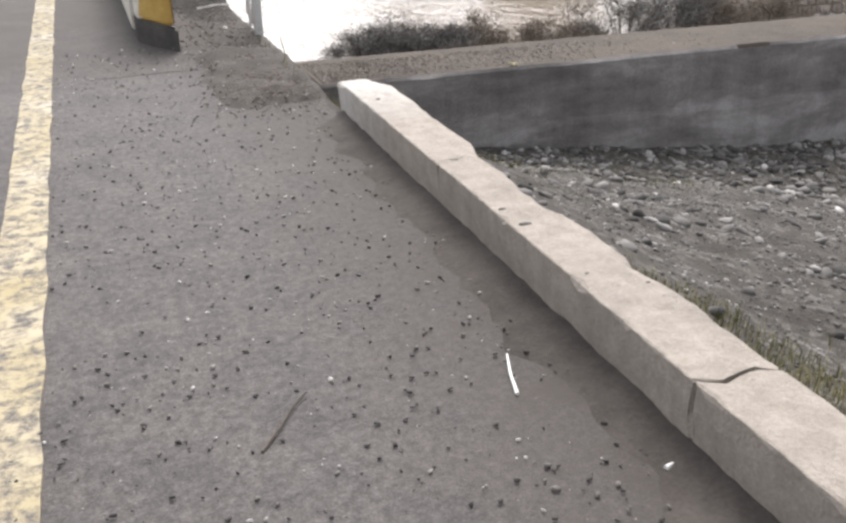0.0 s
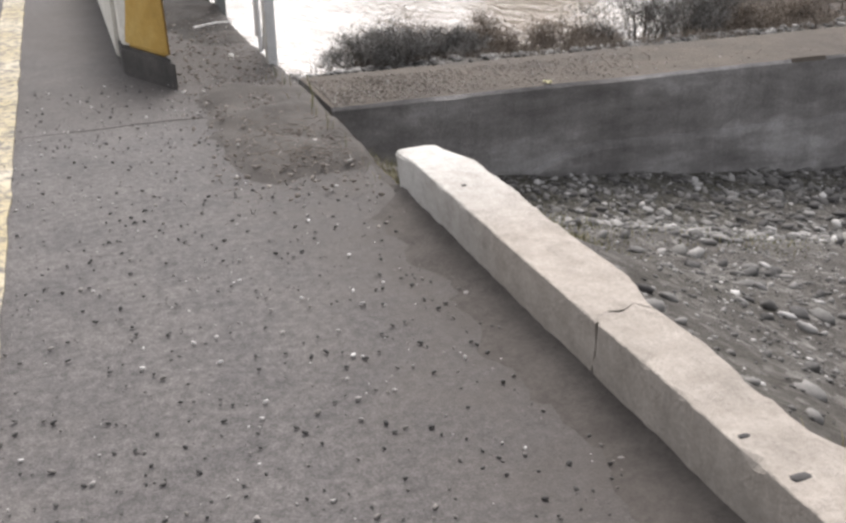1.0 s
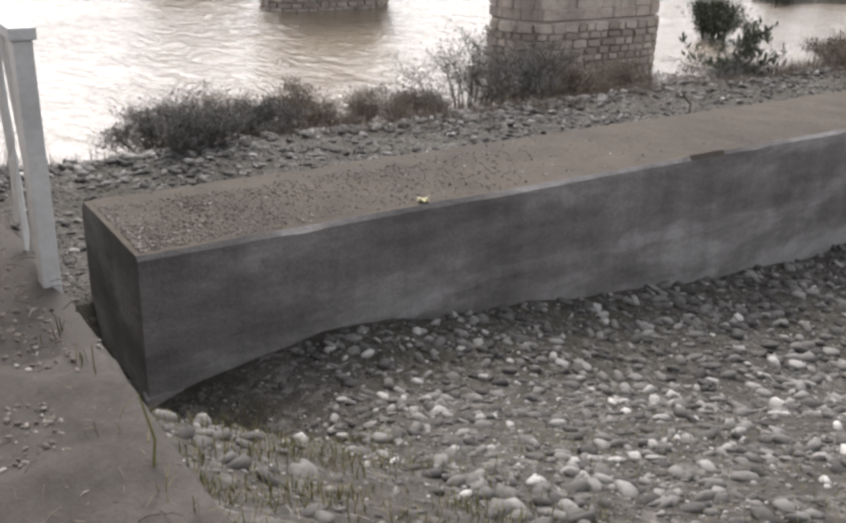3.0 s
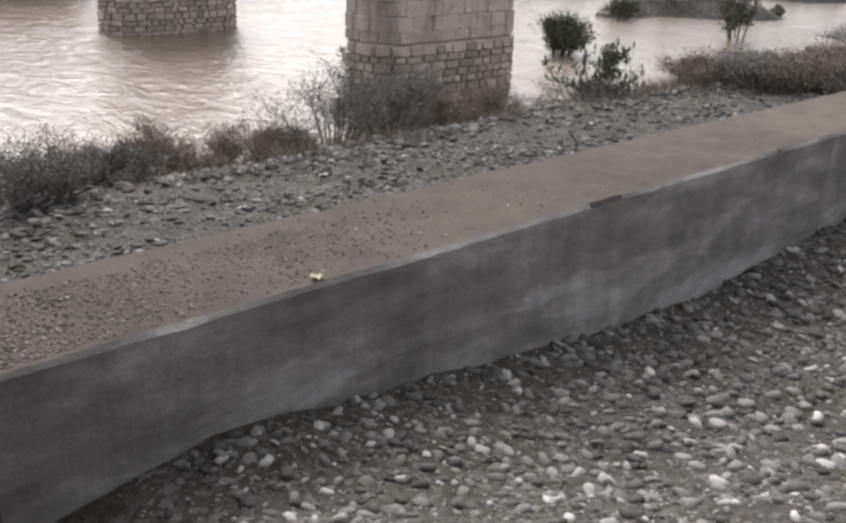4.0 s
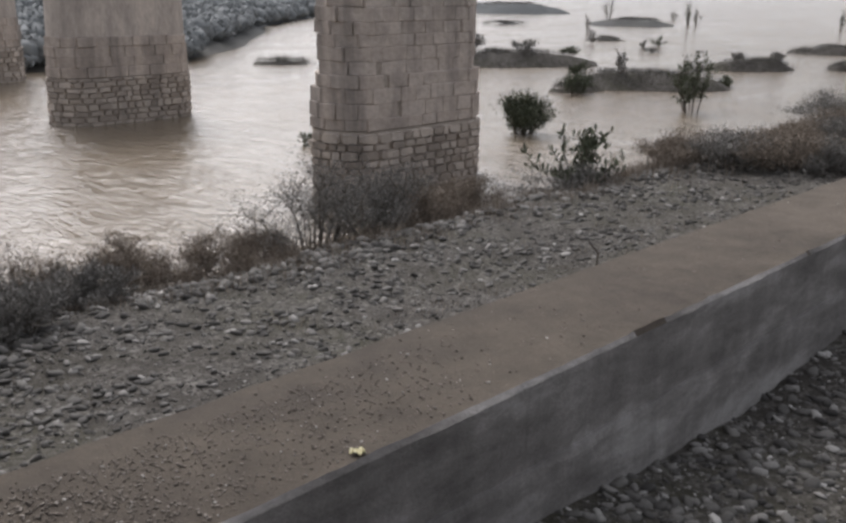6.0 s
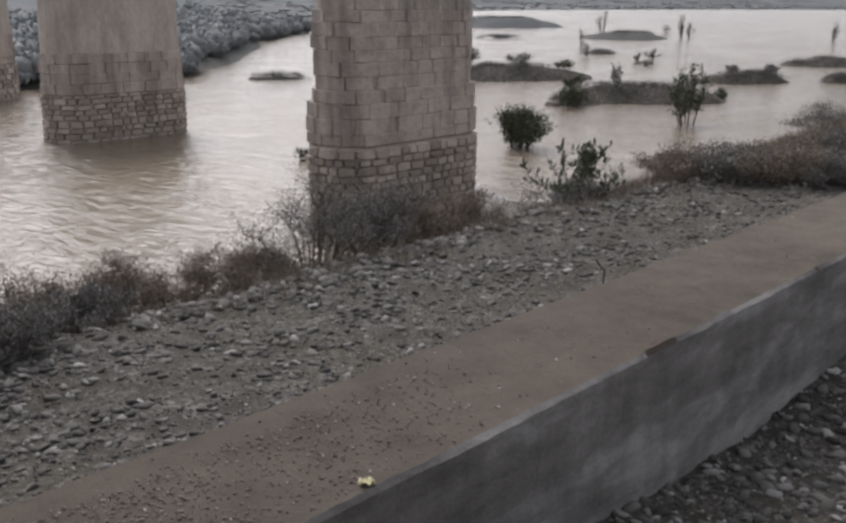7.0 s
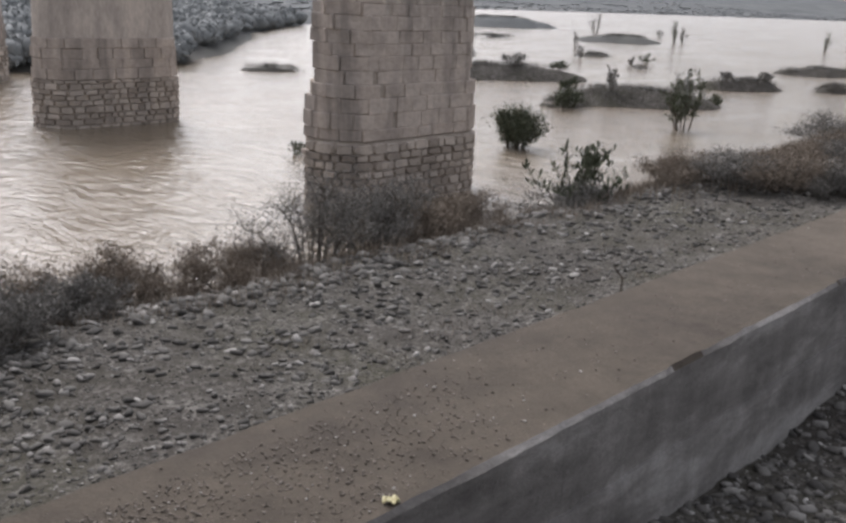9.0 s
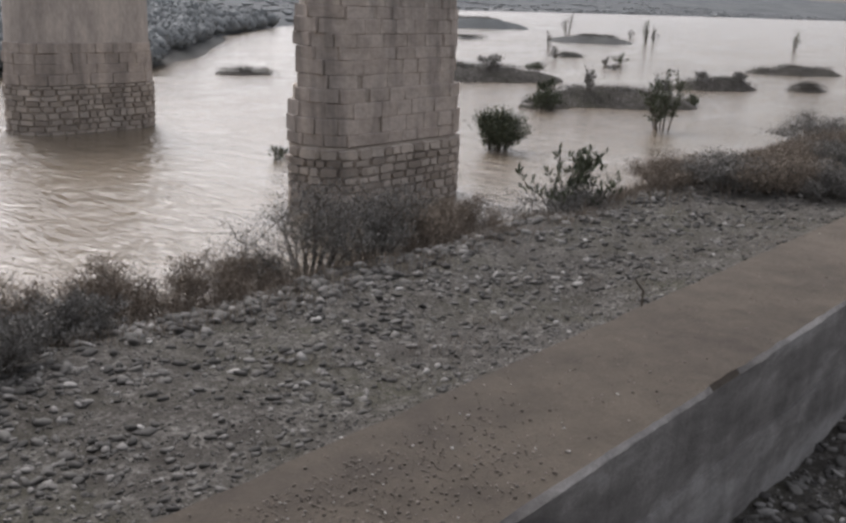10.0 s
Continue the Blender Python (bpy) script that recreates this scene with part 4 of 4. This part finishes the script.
def far_wood(label, seed, count, x0, x1, back, tall, wide, leaves):
    """Many small overlapping crowns along the far shore as one joined growth."""
    r_ = random.Random(seed)
    co, fa = [], []
    for _ in range(count):
        x = r_.uniform(x0, x1)
        y = along(x, SHORE) + 1 + back * r_.random() ** 1.4
        g = ground_z(x, y)
        h, w = tall * r_.uniform(0.5, 1.2), wide * r_.uniform(0.5, 1.3)
        ring = len(co)
        for k in range(5):
            for q in range(8):
                e, a = math.pi * (k + 0.5) / 5 - math.pi / 2, 2 * math.pi * q / 8
                f = 0.85 * r_.uniform(0.8, 1.15)
                co.append((x + w * f * math.cos(e) * math.cos(a), y + w * f * math.cos(e) * math.sin(a), g + h * 0.42 + h * 0.5 * f * math.sin(e)))
        fa += [(ring + k * 8 + q, ring + k * 8 + (q + 1) % 8, ring + k * 8 + 8 + (q + 1) % 8, ring + k * 8 + 8 + q) for k in range(4) for q in range(8)]
        fa.append(tuple(ring + 32 + q for q in range(8)))
        for _ in range(leaves):
            d = Vector((r_.gauss(0, 1), r_.gauss(0, 1), r_.gauss(0, 1))).normalized() * r_.uniform(0.8, 1.12)
            c = Vector((x + d.x * w, y + d.y * w, g + h * 0.45 + d.z * h * 0.5))
            u, v = [Vector((r_.gauss(0, 1), r_.gauss(0, 1), r_.gauss(0, 1))) * 0.11 for _ in range(2)]
            b = len(co)
            co += [c - u, c - v, c + u, c + v]
            fa.append((b, b + 1, b + 2, b + 3))
    ob = link_mesh("far_wood", raw_mesh("far_wood", co, fa), HAZED_LEAF, smooth=True)
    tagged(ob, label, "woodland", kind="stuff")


far_wood("scrub and trees along the far shore, tinted pale by haze", 71, 1500, 28, 112, 42, 2.4, 1.5, 60)
far_wood("low scrub on the distant plain, tinted pale by haze", 72, 1400, 112, 900, 260, 0.8, 2.2, 8)


# ---- grass ----
def grass(name, spots, label, seed, tall, mat):
    """Blades in tufts; spots: x, y, spread, count."""
    r_ = random.Random(seed)
    co, fa = [], []
    for x, y, spread, count in spots:
        for _ in range(count):
            px, py = x + r_.gauss(0, spread), y + r_.gauss(0, spread)
            g = max(ground_z(px, py), 0.0 if px < 1.36 and py < 20 else -9) - 0.01
            if 1.3 < px < 1.72 and py < 5.0:
                continue
            a, h = r_.uniform(0, 6.28), tall * r_.uniform(0.4, 1.2)
            bend = Vector((math.cos(a), math.sin(a), 0)) * h * r_.uniform(0.1, 0.8)
            side = Vector((-math.sin(a), math.cos(a), 0)) * (0.0025 + 0.02 * tall ** 2)
            foot = Vector((px, py, g))
            b = len(co)
            co += [foot - side, foot + side, foot + bend * 0.4 + Vector((0, 0, h * 0.65)) + side * 0.7, foot + bend * 0.4 + Vector((0, 0, h * 0.65)) - side * 0.7, foot + bend + Vector((0, 0, h * 0.9))]
            fa += [(b, b + 1, b + 2, b + 3), (b + 3, b + 2, b + 4)]
    ob = link_mesh(name, raw_mesh(name, co, fa), mat)
    return tagged(ob, label, "grass", kind="stuff")


r_ = random.Random(17)
grass("grass", [(1.8 + 2.4 * r_.random() ** 1.3, r_.uniform(-1.0, 2.6), 0.16, 60) for _ in range(120)], "short yellow-green grass on the slope beside the kerb", 18, 0.09, GRASS)
grass("grass", [(1.5 + 0.9 * r_.random() ** 1.5, r_.uniform(5.2, 7.0), 0.09, 35) for _ in range(22)], "sparse yellow-green grass at the broken road edge", 19, 0.07, GRASS)
grass("grass", [(1.36 + r_.uniform(-0.1, 0.16), r_.uniform(5.1, 8.2), 0.03, 5) for _ in range(26)], "dry straw stems along the deck edge", 20, 0.14, GRASS)
grass("grass", [(r_.uniform(2, 45), r_.uniform(20.2, 24.5), 0.5, 55) for _ in range(330)], "rank dry grass on the river slope", 26, 0.4, DRY_LEAF)
grass("grass", [(r_.uniform(1.6, 3.4), r_.uniform(6.6, 10.5), 0.12, 40) for _ in range(60)], "dark weeds in the gap beside the deck", 27, 0.1, GRASS)
grass("grass", [(r_.uniform(5, 22), 19.3 + r_.uniform(-0.5, 1.6), 0.2, 60) for _ in range(120)], "dry brown grass along the bank crest", 22, 0.22, DRY_LEAF)
grass("grass", [(r_.uniform(9, 24), r_.uniform(13.2, 17.5), 0.15, 22) for _ in range(90)], "thin dry weeds among the bank stones", 23, 0.12, DRY_LEAF)
grass("grass", [(r_.uniform(23, 60), r_.uniform(17, 21) + 2, 0.8, 60) for _ in range(260)], "dry brown scrub grass on the far stretch of bank", 25, 0.5, DRY_LEAF)
isle = []
for cx, cy, rx, ry, h, a in ISLANDS:
    for _ in range(int(22 * rx)):
        u, w = r_.gauss(0, 0.4) * rx, r_.gauss(0, 0.4) * ry
        px, py = cx + u * math.cos(a) - w * math.sin(a), cy + u * math.sin(a) + w * math.cos(a)
        if ground_z(px, py) > WATER_Z + 0.05:
            isle.append((px, py, 0.4, 22))
ISLE_LEAF = per_island("isle_growth", (0.0, (0.05, 0.046, 0.04)), (0.5, (0.085, 0.08, 0.07)), (1.0, (0.13, 0.122, 0.108)))
grass("grass", isle, "dark dry growth on the gravel islands", 29, 0.5, ISLE_LEAF)
grass("grass", [(r_.uniform(1.5, 3.0), r_.uniform(5.2, 6.9), 0.13, 36) for _ in range(34)], "yellow-green grass on the earth slope", 30, 0.08, GRASS)
grass("grass", [(r_.uniform(2.5, 6), r_.uniform(5.5, 9.5), 0.15, 40) for _ in range(40)], "short weeds between the cobbles", 24, 0.06, GRASS)

DUST = worn("road_dust", (0.037, 0.032, 0.028), (0.055, 0.048, 0.042), (0.08, 0.071, 0.062), 2.0, 60, 0.95, 0.008)


# ---- dirt drifts on the deck ----
def drift(name, x0, x1, y0, y1, high, label, seed, mat, step=0.05):
    bm = bmesh.new()
    nx, ny = round((x1 - x0) / step), round((y1 - y0) / step)
    rows = []
    for j in range(ny + 1):
        row = []
        for i in range(nx + 1):
            u, w = i / nx, j / ny
            x, y = x0 + (x1 - x0) * u, y0 + (y1 - y0) * w
            f = smooth(0, 0.5, u) * smooth(0, 0.05, 1 - u) * smooth(0, 0.3, w) * smooth(0, 0.3, 1 - w)
            z = -0.03 + high * (1.5 * f - 0.2 + 0.9 * f * nz(x * 2.2, y * 2.2, seed) + 0.5 * nz(x * 4.5, y * 4.5, seed) * f + 0.22 * nz(x * 12, y * 12, seed))
            row.append(bm.verts.new((x, y, z)))
        rows.append(row)
    for j in range(ny):
        for i in range(nx):
            bm.faces.new((rows[j][i], rows[j][i + 1], rows[j + 1][i + 1], rows[j + 1][i]))
    ob = link(name, bm, mat, smooth=True)
    return tagged(ob, label, "dirt", kind="stuff")


drift("dirt_drift", 0.55, 1.41, 6.75, 21.9, 0.07, "brown dirt drifted along the bridge deck", 31, DIRT)
# dust banked against the kerb
bm = bmesh.new()
rows = []
for j in range(231):
    y = -5.9 + j * 0.048
    inner = 1.06 + 0.12 * nz(y * 0.8, 2.5) + 0.07 * nz(y * 3.1, 7.5) + 0.5 * smooth(4.6, 5.15, y)
    row = []
    for i in range(9):
        f = i / 8
        x = inner + (1.425 - inner) * f
        row.append(bm.verts.new((x, y, -0.012 + 0.062 * f ** 1.3 + 0.012 * nz(x * 5, y * 5, 3) + 0.006 * nz(x * 17, y * 17, 4))))
    rows.append(row)
for a, b in zip(rows, rows[1:]):
    for i in range(8):
        bm.faces.new((a[i], a[i + 1], b[i + 1], b[i]))
tagged(link("dirt_drift", bm, DUST, smooth=True), "brown dust banked along the kerb foot", "dirt", kind="stuff")
drift("dirt_drift", 0.45, 1.44, 4.85, 7.7, 0.06, "loose dirt heaped at the broken road edge", 32, DUST)

GRAVEL = per_island("brown_gravel", (0.0, (0.085, 0.072, 0.06)), (0.6, (0.135, 0.115, 0.097)), (0.93, (0.21, 0.187, 0.162)), (1.0, (0.42, 0.4, 0.37)))

# ---- grit, twigs and litter ----
r_ = random.Random(9)
bits = []
for _ in range(5600):
    x, y = 1.42 - 1.9 * r_.random() ** 1.15, r_.uniform(-1.5, 7.6)
    r = 0.0022 + 0.0105 * r_.random() ** 3.2
    bits.append((x, y, 0.004 + r * 0.3, r))
scatter("road_grit", bits, GRIT, "dark grit and small stones scattered on asphalt", "grit")
bits = []
for _ in range(2200):
    x, y = r_.uniform(0.55, 1.4), r_.uniform(4.9, 12)
    bits.append((x, y, 0.03, 0.003 + 0.017 * r_.random() ** 3))
for _ in range(260):
    bits.append((r_.gauss(1.12, 0.13), r_.gauss(5.9, 0.45), 0.035, 0.004 + 0.016 * r_.random() ** 3))
for _ in range(500):
    bits.append((r_.gauss(1.2, 0.12), r_.gauss(6.7, 0.5), 0.035, 0.004 + 0.014 * r_.random() ** 2.5))
scatter("deck_grit", [b for b in bits if b[0] < 1.3], GRAVEL, "small stones lying on the dusty deck", "grit")
bits = []
while len(bits) < 6500:
    x = 2.78 + 7.0 * r_.random() ** 1.7
    y = WALL_Y + 0.1 + (WALL_BACK - WALL_Y - 0.16) * r_.random()
    strip_ = smooth(WALL_BACK - 0.28, WALL_BACK - 0.4, y)
    want = (0.55 + 0.6 * nz(x * 0.8, y * 0.9, 6) + 0.3 * nz(x * 3, y * 3, 2)) * smooth(8.6, 4.4, x - 0.6 * (y - 12)) * strip_ + 0.02
    if r_.random() > want:
        continue
    r = 0.004 + 0.016 * r_.random() ** 3.2
    bits.append((x, y, WALL_TOP + 0.004 + r * 0.1, r))
for _ in range(300):
    bits.append((r_.uniform(7, 20), r_.uniform(WALL_Y + 0.1, WALL_BACK - 0.05), WALL_TOP + 0.008, 0.004 + 0.012 * r_.random() ** 2))
scatter("wall_gravel", bits, GRAVEL, "dirty gravel spread over the wall top", "gravel")


STRAW = per_island("straw", (0.0, (0.07, 0.056, 0.043)), (0.6, (0.14, 0.115, 0.09)), (0.92, (0.23, 0.2, 0.16)), (1.0, (0.42, 0.39, 0.35)))


def lying_straw(spots, label, seed):
    """Broken straws lying on the ground; spots: x, y, spread, count, height of the ground."""
    r_ = random.Random(seed)
    bm = bmesh.new()
    for x, y, spread, count, z in spots:
        for _ in range(count):
            p = Vector((x + r_.gauss(0, spread), y + r_.gauss(0, spread), 0))
            p.z = (z if p.x < 1.38 else ground_z(p.x, p.y)) + r_.uniform(0.005, 0.03)
            a, ln = r_.uniform(0, 6.28), r_.uniform(0.02, 0.085)
            q = p + Vector((math.cos(a), math.sin(a), r_.uniform(-0.15, 0.35))) * ln
            tube([p, p.lerp(q, 0.5) + Vector((0, 0, 0.012 * r_.random())), q], [0.0014, 0.0017, 0.001], 3, bm)
    return tagged(link("straw_litter", bm, STRAW), label, "straw", kind="stuff")


lying_straw([(r_.uniform(0.85, 1.35), r_.uniform(5.2, 6.3), 0.1, 12, 0.03) for _ in range(26)], "broken brown straw at the road edge", 51)
lying_straw([(r_.uniform(1.4, 2.3), r_.uniform(5.0, 6.6), 0.16, 16, 0.0) for _ in range(34)], "dead straw fallen over the grassy slope", 52)
lying_straw([(r_.uniform(1.05, 1.32), r_.uniform(7.3, 9.6), 0.1, 9, 0.05) for _ in range(18)], "pale straw lying along the dusty deck edge", 53)


def stick(points, radius, mat, label, category="twig", name="twig"):
    ob = link(name, tube(points, [radius * (1 - 0.5 * i / (len(points) - 1)) for i in range(len(points))], 6), mat)
    return tagged(ob, label, category)


stick([(1.033, 1.426, 0.006), (1.06, 1.54, 0.012), (1.104, 1.665, 0.008)], 0.0065, LITTER, "bleached white stick lying on the asphalt", "stick", "stick")
stick([(0.218, 1.405, 0.006), (0.29, 1.5, 0.012), (0.35, 1.6, 0.01), (0.407, 1.664, 0.014)], 0.005, BARK, "thin dark twig lying on the asphalt")
stick([(1.255, 0.929, 0.008), (1.301, 0.945, 0.009)], 0.009, LITTER, "white cigarette stub by the kerb", "cigarette stub", "cigarette_stub")
stick([(11.25, 12.98, -1.6), (11.3, 13.0, -1.3), (11.2, 13.03, -1.2), (11.12, 13.03, -1.12)], 0.016, BARK, "thin dead twig sticking up behind the wall")
stick([(1.0, 9.15, 0.06), (1.2, 9.25, 0.07), (1.36, 9.3, 0.06)], 0.011, LITTER, "pale broken stick on the dusty deck", "stick", "stick")
stick([(1.3, 6.3, 0.0), (1.33, 6.35, 0.12), (1.31, 6.4, 0.24)], 0.006, GRASS, "dry straw stem at the road edge", "straw", "straw")


def flat_bit(at, w, d, h, mat, label, category, seed, name):
    rr = random.Random(seed)
    bm = bmesh.new()
    bmesh.ops.create_grid(bm, x_segments=7, y_segments=5, size=0.5)
    for v in bm.verts:
        v.co = Vector((v.co.x * w * (1 - 0.5 * abs(v.co.y)), v.co.y * d * (1 - 0.5 * abs(v.co.x)), h * rr.random()))
    ret = bmesh.ops.extrude_face_region(bm, geom=list(bm.faces))
    for v in [e for e in ret["geom"] if isinstance(e, bmesh.types.BMVert)]:
        v.co.z += 0.006
    bmesh.ops.recalc_face_normals(bm, faces=list(bm.faces))
    ob = link(name, bm, mat, smooth=True)
    ob.location = at
    ob.rotation_euler = (0, 0, rr.uniform(0, 3))
    return tagged(ob, label, category)


flat_bit((5.57, 11.3, WALL_TOP + 0.005), 0.13, 0.085, 0.04, YELLOW_LITTER, "crumpled yellow wrapper on the wall top", "wrapper", 1, "wrapper")
flat_bit((2.5, 6.16, ground_z(2.5, 6.16) + 0.012), 0.24, 0.045, 0.01, LITTER, "flat white litter on the grassy slope", "litter", 2, "litter")
flat_bit((1.1, 7.9, 0.05), 0.06, 0.04, 0.03, LITTER, "white scrap of litter on the deck", "litter", 3, "litter")
for k, (x, y, r) in enumerate(((1.398, 2.374, 0.022), (1.418, 2.198, 0.03), (1.576, 1.573, 0.011), (1.419, 1.708, 0.011), (1.64, 3.65, 0.012), (1.449, 4.265, 0.012))):
    v, f = SHAPES[k % len(SHAPES)]
    ob = link_mesh("stone_chip", raw_mesh("stone_chip", v * (r, r * 0.7, r * 0.6), f), GRIT, smooth=True)
    ob.location = (x, y, 0.238)
    tagged(ob, "small dark stone chip on the kerb", "stone chip", "chips on the kerb")

# ---- the larger single stones ----
STONE_MESHES = []
for k, (v, f) in enumerate(SHAPES):
    me = raw_mesh("stone", v, f)
    me.materials.append(STONE)
    me.polygons.foreach_set("use_smooth", [True] * len(me.polygons))
    STONE_MESHES.append(me)
r_ = random.Random(77)
for x, y, z, r in big:
    ob = new("stone", STONE_MESHES[r_.randrange(len(STONE_MESHES))])
    ob.parent = ground
    ob.location, ob.scale = (x, y, z), (r, r, r)
    ob.rotation_euler = (r_.gauss(0, 0.25), r_.gauss(0, 0.25), r_.uniform(0, 6.28))
